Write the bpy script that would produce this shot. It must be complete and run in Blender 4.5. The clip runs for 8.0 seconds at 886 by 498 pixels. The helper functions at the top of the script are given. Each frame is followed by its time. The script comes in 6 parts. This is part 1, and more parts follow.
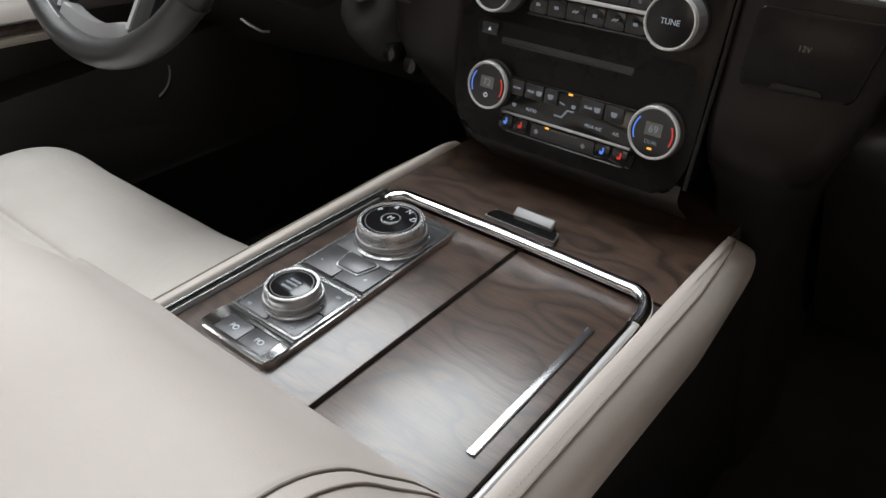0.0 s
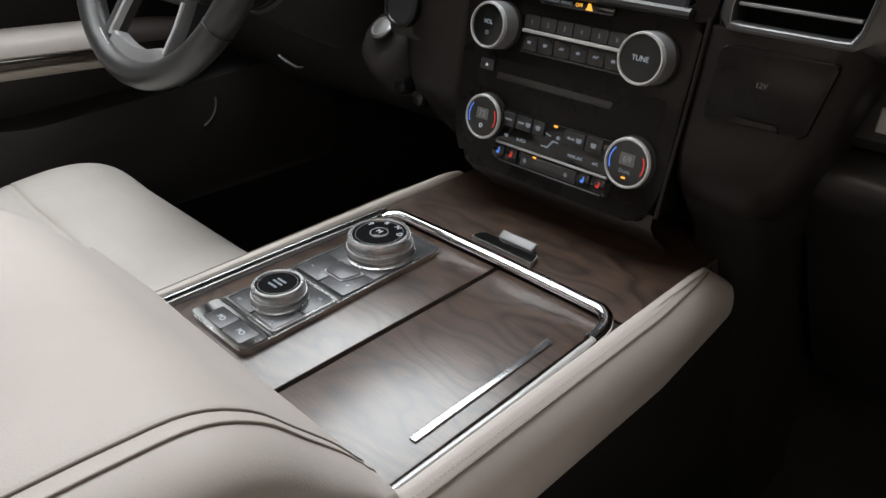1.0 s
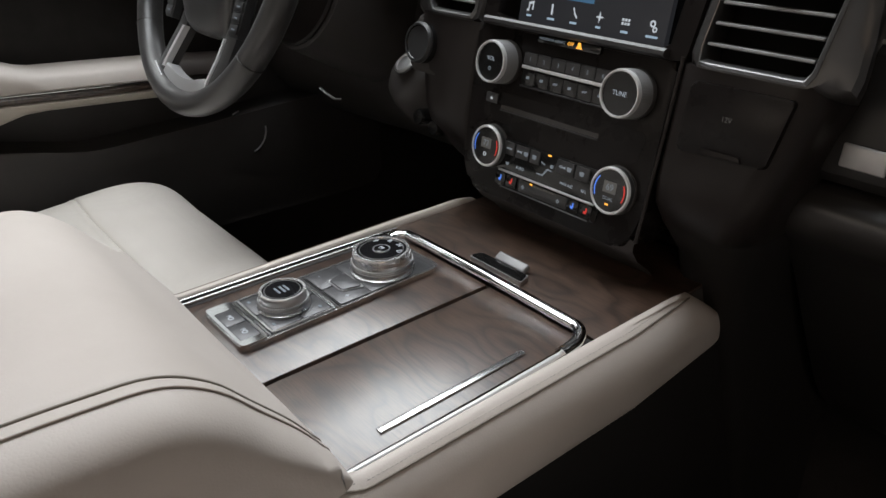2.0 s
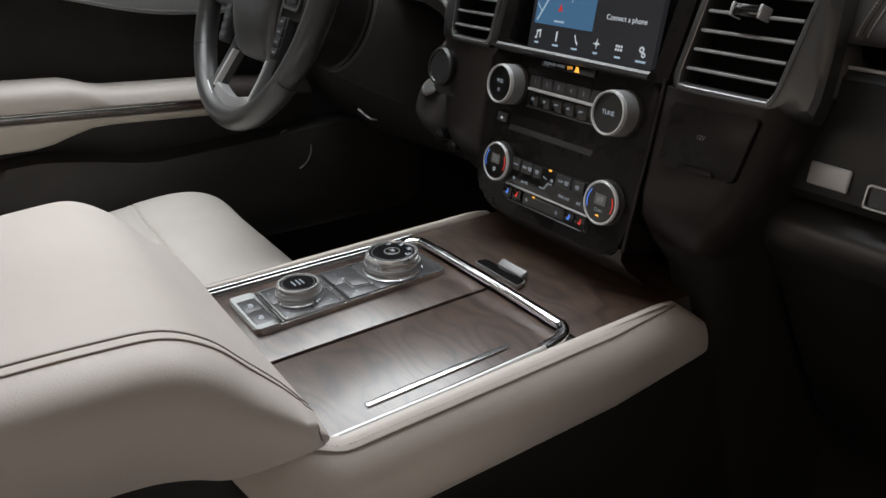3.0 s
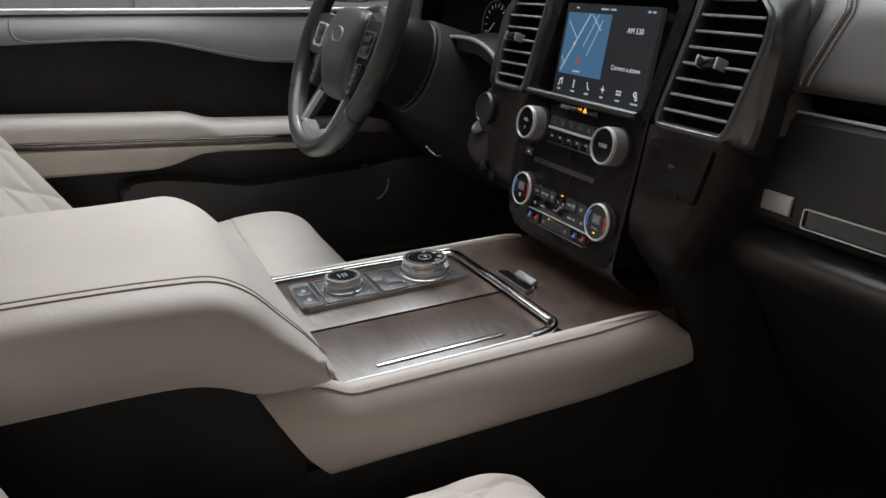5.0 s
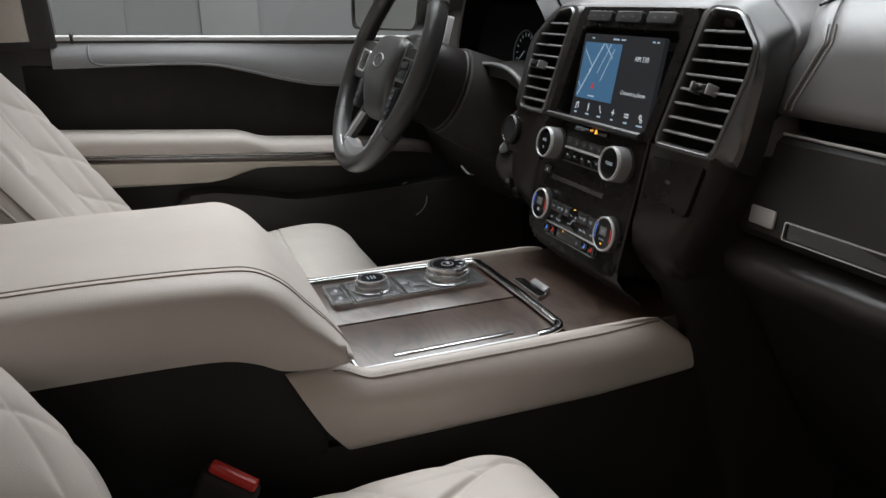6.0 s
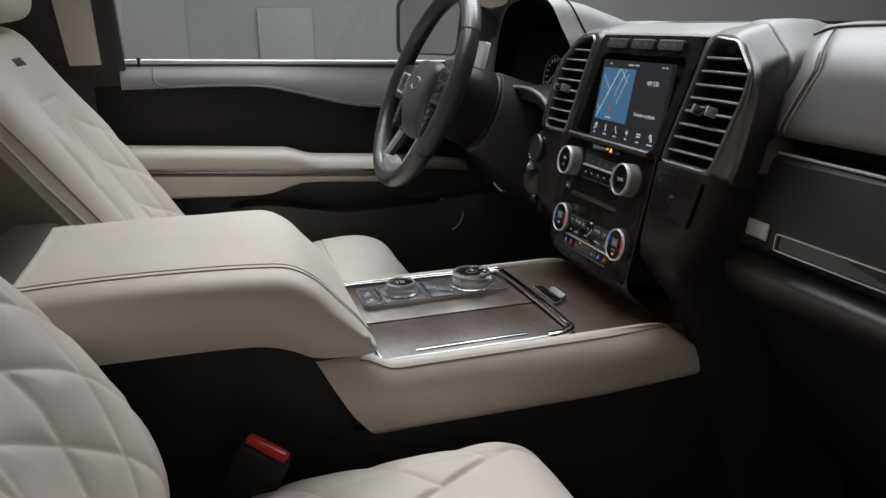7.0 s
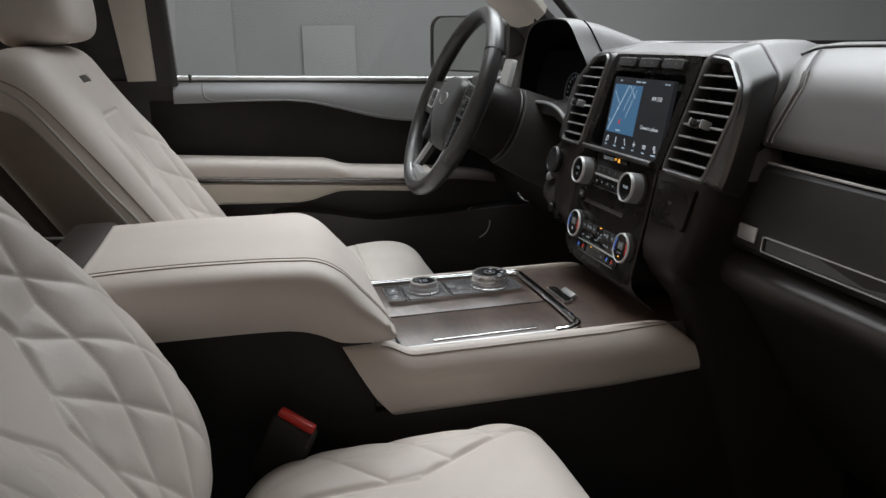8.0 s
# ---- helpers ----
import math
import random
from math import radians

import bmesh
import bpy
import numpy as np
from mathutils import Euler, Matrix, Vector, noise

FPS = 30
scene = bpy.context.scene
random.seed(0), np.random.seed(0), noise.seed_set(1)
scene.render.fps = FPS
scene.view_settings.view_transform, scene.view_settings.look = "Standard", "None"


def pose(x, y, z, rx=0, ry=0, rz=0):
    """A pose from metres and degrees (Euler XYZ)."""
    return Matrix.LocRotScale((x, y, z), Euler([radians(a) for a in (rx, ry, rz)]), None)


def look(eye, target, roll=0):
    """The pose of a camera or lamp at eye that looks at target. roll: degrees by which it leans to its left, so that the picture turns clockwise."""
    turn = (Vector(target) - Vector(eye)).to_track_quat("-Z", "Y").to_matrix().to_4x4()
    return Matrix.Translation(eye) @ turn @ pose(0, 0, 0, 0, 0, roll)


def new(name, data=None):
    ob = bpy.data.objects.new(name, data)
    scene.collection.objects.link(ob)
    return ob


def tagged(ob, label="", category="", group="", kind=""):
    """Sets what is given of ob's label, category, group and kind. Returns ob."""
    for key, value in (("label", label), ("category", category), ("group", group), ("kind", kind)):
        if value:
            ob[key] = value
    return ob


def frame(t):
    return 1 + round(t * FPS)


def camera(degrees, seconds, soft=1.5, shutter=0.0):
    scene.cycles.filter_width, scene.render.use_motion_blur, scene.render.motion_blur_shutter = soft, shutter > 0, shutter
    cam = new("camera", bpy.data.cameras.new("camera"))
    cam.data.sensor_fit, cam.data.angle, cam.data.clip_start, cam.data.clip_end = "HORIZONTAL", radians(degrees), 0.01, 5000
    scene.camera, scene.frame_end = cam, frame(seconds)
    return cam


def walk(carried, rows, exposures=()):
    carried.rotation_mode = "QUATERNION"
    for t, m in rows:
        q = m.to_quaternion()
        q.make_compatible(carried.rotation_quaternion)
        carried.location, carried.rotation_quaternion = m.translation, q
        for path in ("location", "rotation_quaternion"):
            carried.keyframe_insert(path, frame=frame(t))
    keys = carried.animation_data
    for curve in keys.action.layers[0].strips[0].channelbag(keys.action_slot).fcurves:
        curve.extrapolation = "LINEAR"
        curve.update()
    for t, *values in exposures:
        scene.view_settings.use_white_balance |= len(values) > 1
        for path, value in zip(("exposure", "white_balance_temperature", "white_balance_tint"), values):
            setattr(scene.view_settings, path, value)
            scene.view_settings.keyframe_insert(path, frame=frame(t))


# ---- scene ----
cam = camera(60.0, 8.0)
PATH = [
    (0, (0.313, -0.582, 0.86), (-0.758, 0.684, -0.257), -1.1),
    (0.5, (0.356, -0.578, 0.858), (-0.798, 0.66, -0.208), -0.8),
    (1, (0.398, -0.577, 0.852), (-0.839, 0.641, -0.141), -0.6),
    (1.5, (0.441, -0.569, 0.857), (-0.878, 0.599, -0.089), -1.0),
    (3, (0.575, -0.558, 0.864), (-0.942, 0.446, 0.033), -1.5),
    (3.5, (0.62, -0.557, 0.864), (-0.95, 0.396, 0.073), -1.4),
    (4, (0.665, -0.557, 0.864), (-0.952, 0.347, 0.11), -1.2),
    (4.5, (0.711, -0.557, 0.866), (-0.949, 0.293, 0.145), -1.2),
    (6, (0.856, -0.554, 0.874), (-0.92, 0.121, 0.249), -1.1),
    (6.5, (0.904, -0.552, 0.879), (-0.904, 0.061, 0.284), -1.1),
    (7, (0.948, -0.55, 0.88), (-0.886, 0.009, 0.312), -1.1),
    (7.5, (0.998, -0.548, 0.884), (-0.856, -0.042, 0.333), -1.1),
    (8, (1.047, -0.547, 0.886), (-0.826, -0.086, 0.357), -1.2),
]
walk(cam, [(t, look(eye, target, roll)) for t, eye, target, roll in PATH])

# ---- world, large lights ----
world = bpy.data.worlds.new("studio_world")
scene.world = world
world.use_nodes = True
world.node_tree.nodes["Background"].inputs[0].default_value = (0.9, 0.95, 1.0, 1)
world.node_tree.nodes["Background"].inputs[1].default_value = 0.15


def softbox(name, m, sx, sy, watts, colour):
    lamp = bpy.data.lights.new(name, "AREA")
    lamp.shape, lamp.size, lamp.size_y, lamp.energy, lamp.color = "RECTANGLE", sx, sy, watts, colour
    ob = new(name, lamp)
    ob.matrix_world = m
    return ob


softbox("overhead_softbox", pose(-1.85, 1.55, 3.4), 2.7, 2.5, 145, (0.935, 0.965, 1.0))
softbox("front_softbox", look((-2.5, 1.9, 3.35), (0.0, -0.3, 0.5)), 4.0, 3.0, 28, (0.95, 0.97, 1.0))
# Lamp added above the roof opening to light armrest, cushion and dash.
softbox("roof_fill", pose(-0.80, -0.35, 3.4), 2.9, 1.7, 98, (0.926, 0.965, 1.0))
# Unseen lamp put where the passenger dash pad picks up a sheen.
softbox("dash_fill", look((-2.5, -0.6, 3.3), (0.36, 0.08, 0.80)), 2.0, 1.8, 46, (0.98, 0.975, 1.0))
# Added from behind, out of view, to lift the dash and its metal rings.
softbox("rear_fill", look((-1.2, -4.6, 1.8), (0.0, 0.0, 0.75)), 3.0, 1.4, 22, (1.0, 0.85, 0.71))
# Unseen fill lamp, added to brighten the console's side and the dash faces.
softbox("side_fill", look((2.3, -2.2, 2.2), (0.2, -0.2, 0.6)), 1.4, 1.2, 7.5, (1.0, 0.73, 0.53))
# Two unseen lamps added only to brighten the walls beyond the glass.
softbox("wall_fill_left", look((-3.2, -0.3, 3.6), (-5.2, 0.2, 1.4)), 3.0, 0.8, 44, (1, 1, 1))
softbox("wall_fill_front", look((0.0, 4.6, 3.8), (0.4, 6.6, 1.6)), 5.0, 0.8, 60, (1, 1, 1))


# ---- materials ----
def nodes_of(name):
    m = bpy.data.materials.new(name)
    m.use_nodes = True
    t = m.node_tree
    return m, t, t.nodes["Principled BSDF"]


def link(t, a, b):
    t.links.new(a, b)


def node(t, kind, **values):
    n = t.nodes.new(kind)
    for key, value in values.items():
        n.inputs[key].default_value = value
    return n


def ramp(t, fac, stops):
    n = t.nodes.new("ShaderNodeValToRGB")
    el = n.color_ramp.elements
    while len(el) < len(stops):
        el.new(0.5)
    for e, (p, c) in zip(el, stops):
        e.position, e.color = p, (*c, 1)
    link(t, fac, n.inputs[0])
    return n.outputs[0]


def bump(t, b, height, strength, distance):
    n = node(t, "ShaderNodeBump", Strength=strength, Distance=distance)
    link(t, height, n.inputs["Height"])
    link(t, n.outputs[0], b.inputs["Normal"])
    return n


def surface(name, dark, light, rough, metal=0.0, grain=900.0, relief=0.15, depth=0.0004, patch=9.0, coat=0.0, spec=0.5, rough_vary=0.08):
    """A plain material: two tones in soft patches, fine grain relief, roughness that varies."""
    m, t, b = nodes_of(name)
    co = t.nodes.new("ShaderNodeTexCoord").outputs["Object"]
    big = node(t, "ShaderNodeTexNoise", Scale=patch, Detail=5.0, Roughness=0.6)
    link(t, co, big.inputs["Vector"])
    link(t, ramp(t, big.outputs[0], [(0.3, dark), (0.7, light)]), b.inputs["Base Color"])
    fine = node(t, "ShaderNodeTexNoise", Scale=grain, Detail=2.0)
    link(t, co, fine.inputs["Vector"])
    bump(t, b, fine.outputs[0], relief, depth)
    mr = node(t, "ShaderNodeMapRange")
    mr.inputs["To Min"].default_value, mr.inputs["To Max"].default_value = rough - rough_vary, rough + rough_vary
    link(t, big.outputs[0], mr.inputs["Value"])
    link(t, mr.outputs[0], b.inputs["Roughness"])
    b.inputs["Metallic"].default_value = metal
    b.inputs["Coat Weight"].default_value = coat
    b.inputs["Specular IOR Level"].default_value = spec
    return m


def hide(name, dark, light, rough=0.48, holes=False, cell=420.0, spec=0.4):
    """Leather: pebbled cells, creases, faint colour patches, optional perforation."""
    m, t, b = nodes_of(name)
    co = t.nodes.new("ShaderNodeTexCoord").outputs["Object"]
    big = node(t, "ShaderNodeTexNoise", Scale=7.0, Detail=6.0, Roughness=0.62)
    link(t, co, big.inputs["Vector"])
    tone = ramp(t, big.outputs[0], [(0.28, dark), (0.72, light)])
    v = node(t, "ShaderNodeTexVoronoi", Scale=cell)
    v.feature = "DISTANCE_TO_EDGE"
    link(t, co, v.inputs["Vector"])
    n2 = node(t, "ShaderNodeTexNoise", Scale=38.0, Detail=4.0)
    link(t, co, n2.inputs["Vector"])
    add = node(t, "ShaderNodeMath")
    add.operation = "MULTIPLY_ADD"
    add.inputs[1].default_value = 2.0
    link(t, n2.outputs[0], add.inputs[0])
    link(t, v.outputs["Distance"], add.inputs[2])
    height = add.outputs[0]
    if holes:
        dots = node(t, "ShaderNodeTexVoronoi", Scale=420.0, Randomness=0.0)
        link(t, co, dots.inputs["Vector"])
        hole = ramp(t, dots.outputs["Distance"], [(0.2, (0, 0, 0)), (0.3, (1, 1, 1))])
        mix = node(t, "ShaderNodeMix")
        mix.data_type, mix.blend_type = "RGBA", "MULTIPLY"
        mix.inputs[0].default_value = 0.08
        link(t, tone, mix.inputs[6])
        link(t, hole, mix.inputs[7])
        tone = mix.outputs[2]
    link(t, tone, b.inputs["Base Color"])
    bump(t, b, height, 0.22, 0.0006)
    b.inputs["Roughness"].default_value = rough
    b.inputs["Specular IOR Level"].default_value = spec
    b.inputs["Sheen Weight"].default_value = 0.08
    return m


def stained_wood(name, turn):
    """Brown stained ash or oak under satin lacquer: distorted growth rings with fine pores."""
    m, t, b = nodes_of(name)
    co = t.nodes.new("ShaderNodeTexCoord").outputs["Object"]
    mp = node(t, "ShaderNodeMapping")
    mp.inputs["Rotation"].default_value = (0, 0, turn)
    mp.inputs["Scale"].default_value = (0.55, 1.0, 1.0)
    link(t, co, mp.inputs["Vector"])
    warp = node(t, "ShaderNodeTexNoise", Scale=8.0, Detail=3.0, Roughness=0.42)
    link(t, mp.outputs[0], warp.inputs["Vector"])
    rings = node(t, "ShaderNodeMath")
    rings.operation = "MULTIPLY"
    rings.inputs[1].default_value = 19.0
    link(t, warp.outputs[0], rings.inputs[0])
    fr = node(t, "ShaderNodeMath")
    fr.operation = "FRACT"
    link(t, rings.outputs[0], fr.inputs[0])
    tone = ramp(t, fr.outputs[0], [(0.0, (0.034, 0.019, 0.013)), (0.10, (0.076, 0.045, 0.030)), (0.45, (0.100, 0.061, 0.042)), (0.75, (0.074, 0.044, 0.030)), (1.0, (0.030, 0.017, 0.011))])
    mp2 = node(t, "ShaderNodeMapping")
    mp2.inputs["Rotation"].default_value = (0, 0, turn)
    mp2.inputs["Scale"].default_value = (42.0, 820.0, 100.0)
    link(t, co, mp2.inputs["Vector"])
    pores = node(t, "ShaderNodeTexNoise", Scale=1.0, Detail=3.0)
    link(t, mp2.outputs[0], pores.inputs["Vector"])
    fleck = ramp(t, pores.outputs[0], [(0.36, (0.36, 0.33, 0.31)), (0.56, (1, 1, 1))])
    mix = node(t, "ShaderNodeMix")
    mix.data_type, mix.blend_type = "RGBA", "MULTIPLY"
    mix.inputs[0].default_value = 0.8
    link(t, tone, mix.inputs[6])
    link(t, fleck, mix.inputs[7])
    link(t, mix.outputs[2], b.inputs["Base Color"])
    bump(t, b, pores.outputs[0], 0.06, 0.0004)
    b.inputs["Roughness"].default_value = 0.40
    b.inputs["Coat Weight"].default_value = 1.0
    b.inputs["Coat IOR"].default_value = 1.64
    b.inputs["Coat Roughness"].default_value = 0.28
    return m


def glow(name, colour, strength):
    m, t, b = nodes_of(name)
    b.inputs["Base Color"].default_value = (*[c * 0.2 for c in colour], 1)
    b.inputs["Emission Color"].default_value = (*colour, 1)
    b.inputs["Emission Strength"].default_value = strength
    b.inputs["Roughness"].default_value = 0.3
    return m


def clear_pane(name, gloss, tint=(0.93, 0.95, 0.94)):
    m, t, b = nodes_of(name)
    t.nodes.remove(b)
    out = t.nodes["Material Output"]
    tr = t.nodes.new("ShaderNodeBsdfTransparent")
    tr.inputs[0].default_value = (*tint, 1)
    gl = t.nodes.new("ShaderNodeBsdfGlossy")
    gl.inputs["Roughness"].default_value = 0.02
    fr = node(t, "ShaderNodeFresnel", IOR=1.45)
    mul = node(t, "ShaderNodeMath")
    mul.operation = "MULTIPLY"
    mul.inputs[1].default_value = gloss
    link(t, fr.outputs[0], mul.inputs[0])
    mx = t.nodes.new("ShaderNodeMixShader")
    link(t, mul.outputs[0], mx.inputs[0])
    link(t, tr.outputs[0], mx.inputs[1])
    link(t, gl.outputs[0], mx.inputs[2])
    link(t, mx.outputs[0], out.inputs[0])
    return m


CREAM = hide("cream_leather", (0.545, 0.490, 0.444), (0.609, 0.552, 0.504))
PERF = hide("perforated_leather", (0.535, 0.500, 0.455), (0.598, 0.562, 0.515), holes=True)
TRIM = surface("cream_trim", (0.52, 0.47, 0.40), (0.58, 0.53, 0.46), 0.55, relief=0.2)
# Paler copy of the cream trim; the light on the pillars is put into it.
PILLAR_LIT = surface("lit_pillar_trim", (0.68, 0.625, 0.555), (0.74, 0.685, 0.615), 0.55, relief=0.2)
THREAD = surface("seam_thread", (0.20, 0.17, 0.14), (0.27, 0.24, 0.20), 0.8, grain=2500)
FADED = surface("faded_seam_thread", (0.33, 0.275, 0.235), (0.39, 0.33, 0.285), 0.8, grain=2500)
PALE = surface("pale_thread", (0.42, 0.40, 0.37), (0.5, 0.48, 0.45), 0.8, grain=2500)
BLACK = surface("black_soft_plastic", (0.044, 0.040, 0.038), (0.060, 0.055, 0.052), 0.48, grain=1400, relief=0.3, spec=0.4)
DASH = hide("black_dash_skin", (0.074, 0.0700, 0.0690), (0.086, 0.0815, 0.0800), 0.45, cell=700, spec=1.0)
PIANO = surface("gloss_black", (0.008, 0.008, 0.008), (0.012, 0.012, 0.012), 0.12, relief=0.02, rough_vary=0.04)
BROWN = surface("dark_brown_plastic", (0.028, 0.021, 0.018), (0.038, 0.029, 0.025), 0.5, grain=1400, relief=0.3, spec=0.35)
SATIN = surface("satin_silver", (0.52, 0.52, 0.52), (0.64, 0.64, 0.64), 0.36, metal=1.0, grain=1800, relief=0.08)
DARKMETAL = surface("dark_satin_metal", (0.20, 0.20, 0.20), (0.26, 0.26, 0.26), 0.36, metal=0.9, grain=1800, relief=0.08)
WHEELSKIN = hide("black_wheel_leather", (0.026, 0.0247, 0.024), (0.032, 0.030, 0.029), 0.30, cell=700, spec=0.85)
# Near-black for seams and for recesses whose shade is painted in.
VOID = surface("near_black_matt", (0.006, 0.006, 0.006), (0.009, 0.009, 0.009), 0.85, spec=0.1)
COLUMN = surface("dark_satin_column", (0.016, 0.0132, 0.0122), (0.022, 0.0182, 0.0168), 0.36, grain=1200, relief=0.15, spec=0.20)
POD = surface("satin_pod_skin", (0.022, 0.0205, 0.020), (0.029, 0.027, 0.026), 0.36, grain=1200, relief=0.15, spec=0.75)
PITCH = surface("dark_bin_plastic", (0.014, 0.013, 0.012), (0.021, 0.019, 0.018), 0.6, grain=1200, relief=0.3, spec=0.3)
VANE = surface("grey_vane_edge", (0.235, 0.235, 0.235), (0.29, 0.29, 0.29), 0.42, metal=0.2, grain=1600, relief=0.08)
BEZEL = surface("bright_bezel_paint", (0.68, 0.68, 0.68), (0.78, 0.78, 0.78), 0.30, metal=0.35, grain=1800, relief=0.05)
SILVER = surface("silver_paint", (0.46, 0.46, 0.46), (0.54, 0.54, 0.54), 0.42, metal=0.45, grain=1800, relief=0.06)
CHROME = surface("chrome", (0.78, 0.78, 0.78), (0.86, 0.86, 0.86), 0.07, metal=1.0, relief=0.01, rough_vary=0.03)
BRUSHED = surface("brushed_bright_metal", (0.60, 0.60, 0.60), (0.68, 0.68, 0.68), 0.26, metal=1.0, grain=1800, relief=0.04)
BRIGHT = surface("bright_edge_metal", (0.72, 0.72, 0.72), (0.82, 0.82, 0.82), 0.16, metal=0.92, grain=1800, relief=0.04)
STITCH = surface("cream_thread", (0.34, 0.31, 0.28), (0.40, 0.37, 0.34), 0.8, grain=2500)
CARPET = surface("black_carpet", (0.058, 0.056, 0.054), (0.090, 0.087, 0.084), 0.95, grain=500, relief=1.0, depth=0.003, spec=0.1)
PLATE = surface("dark_control_plate", (0.07, 0.07, 0.072), (0.09, 0.09, 0.092), 0.42, metal=0.3, grain=1600, relief=0.1)
KNOB = surface("brushed_knob_metal", (0.68, 0.68, 0.68), (0.78, 0.78, 0.78), 0.27, metal=0.88, grain=1800, relief=0.05)
GLOSSCAP = surface("glass_black_cap", (0.010, 0.010, 0.011), (0.014, 0.014, 0.015), 0.05, relief=0.0, rough_vary=0.02, spec=0.7)
KEYGREY = surface("satin_key_grey", (0.105, 0.105, 0.109), (0.135, 0.135, 0.139), 0.36, metal=0.6, spec=0.5, grain=1600, relief=0.12)
FLANKSHADE = hide("shaded_flank_leather", (0.19, 0.157, 0.133), (0.235, 0.197, 0.168))
BUTTON = surface("button_grey", (0.028, 0.028, 0.029), (0.040, 0.040, 0.041), 0.36, grain=1600, relief=0.12)
WOOD = stained_wood("brown_stained_wood", 0.3)
DARKWOOD = stained_wood("dark_brown_wood", 1.45)
RED = surface("red_plastic", (0.42, 0.018, 0.012), (0.5, 0.028, 0.02), 0.3, relief=0.05)
WALL = surface("studio_wall_paint", (0.19, 0.19, 0.19), (0.225, 0.225, 0.225), 0.9, grain=60, patch=0.8)
BOUNCEWALL = surface("bounce_wall_paint", (0.66, 0.65, 0.63), (0.72, 0.71, 0.69), 0.9, grain=60, patch=0.8)
LIGHTPATCH = surface("light_patch_paint", (0.212, 0.212, 0.210), (0.240, 0.240, 0.237), 0.9, grain=60, patch=0.8)
FLOORM = surface("studio_floor", (0.33, 0.32, 0.31), (0.38, 0.37, 0.36), 0.5, grain=80, patch=1.5)
HEAD = surface("headliner_cloth", (0.5, 0.48, 0.44), (0.56, 0.54, 0.5), 0.95, grain=700, relief=0.4)
GLASS = clear_pane("window_glass", 0.6)
SHIELD = clear_pane("windshield_glass", 0.02)
WHITE = glow("white_backlight", (0.85, 0.92, 1.0), 0.50)
LEGEND = glow("soft_legend_backlight", (0.70, 0.80, 0.90), 0.33)
DIM = glow("dim_backlight", (0.6, 0.7, 0.8), 0.16)
BLUE = glow("blue_backlight", (0.10, 0.26, 0.95), 0.75)
REDG = glow("red_backlight", (0.9, 0.05, 0.035), 0.5)
AMBER = glow("amber_backlight", (1.0, 0.45, 0.06), 1.3)
SCREEN = glow("screen_dark", (0.05, 0.052, 0.06), 0.28)
MAPBLUE = glow("map_blue", (0.06, 0.15, 0.27), 0.75)
ROAD = glow("map_road", (0.45, 0.6, 0.75), 0.6)
LCD = glow("lcd_grey", (0.25, 0.24, 0.22), 0.18)
MIRROR = surface("mirror_glass", (0.85, 0.85, 0.85), (0.9, 0.9, 0.9), 0.02, metal=1.0, relief=0.0, rough_vary=0.01)


# ---- builders ----
def part(name, bm, material, parent=None, label="", smooth=40):
    me = bpy.data.meshes.new(name)
    bmesh.ops.recalc_face_normals(bm, faces=bm.faces)
    for f in bm.faces:
        f.smooth = True
    for e in bm.edges:
        if len(e.link_faces) == 2 and e.calc_face_angle(0) > radians(smooth):
            e.smooth = False
    bm.to_mesh(me)
    bm.free()
    me.materials.append(material)
    ob = new(name, me)
    if parent is not None:
        ob.parent = parent
    if label:
        ob["label"] = label
    return ob


def thing(name, label, category, kind="", group=""):
    return tagged(new(name), label, category, group, kind)


def loft(rings, caps=True, cyclic=True):
    bm = bmesh.new()
    rows = [[bm.verts.new(p) for p in ring] for ring in rings]
    n = len(rows[0])
    for a, b in zip(rows, rows[1:]):
        for i in range(n if cyclic else n - 1):
            j = (i + 1) % n
            bm.faces.new((a[i], a[j], b[j], b[i]))
    if caps and cyclic:
        bm.faces.new(rows[0][::-1])
        bm.faces.new(rows[-1])
    return bm


def rbox(size, r=0.002, seg=2, m=None):
    bm = bmesh.new()
    bmesh.ops.create_cube(bm, size=1.0)
    bmesh.ops.scale(bm, vec=size, verts=bm.verts)
    if r > 0:
        bmesh.ops.bevel(bm, geom=bm.edges[:], offset=min(r, min(size) * 0.49), segments=seg, profile=0.5, affect="EDGES")
    if m is not None:
        bmesh.ops.transform(bm, matrix=m, verts=bm.verts)
    return bm


def span(x0, x1, y0, y1, z0, z1, r=0.002, seg=2):
    return rbox((x1 - x0, y1 - y0, z1 - z0), r, seg, Matrix.Translation(((x0 + x1) / 2, (y0 + y1) / 2, (z0 + z1) / 2)))


def slab(poly, w0, w1, m=None, r=0.0, seg=2):
    """A plate with the outline poly (u, v) between the depths w0 and w1, its front edges rounded."""
    bm = bmesh.new()
    back = [bm.verts.new((u, v, w0)) for u, v in poly]
    front = [bm.verts.new((u, v, w1)) for u, v in poly]
    top = bm.faces.new(front)
    bm.faces.new(back[::-1])
    for i in range(len(poly)):
        j = (i + 1) % len(poly)
        bm.faces.new((back[i], back[j], front[j], front[i]))
    if r > 0:
        bmesh.ops.bevel(bm, geom=top.edges[:], offset=r, segments=seg, profile=0.5, affect="EDGES")
    if m is not None:
        bmesh.ops.transform(bm, matrix=m, verts=bm.verts)
    return bm


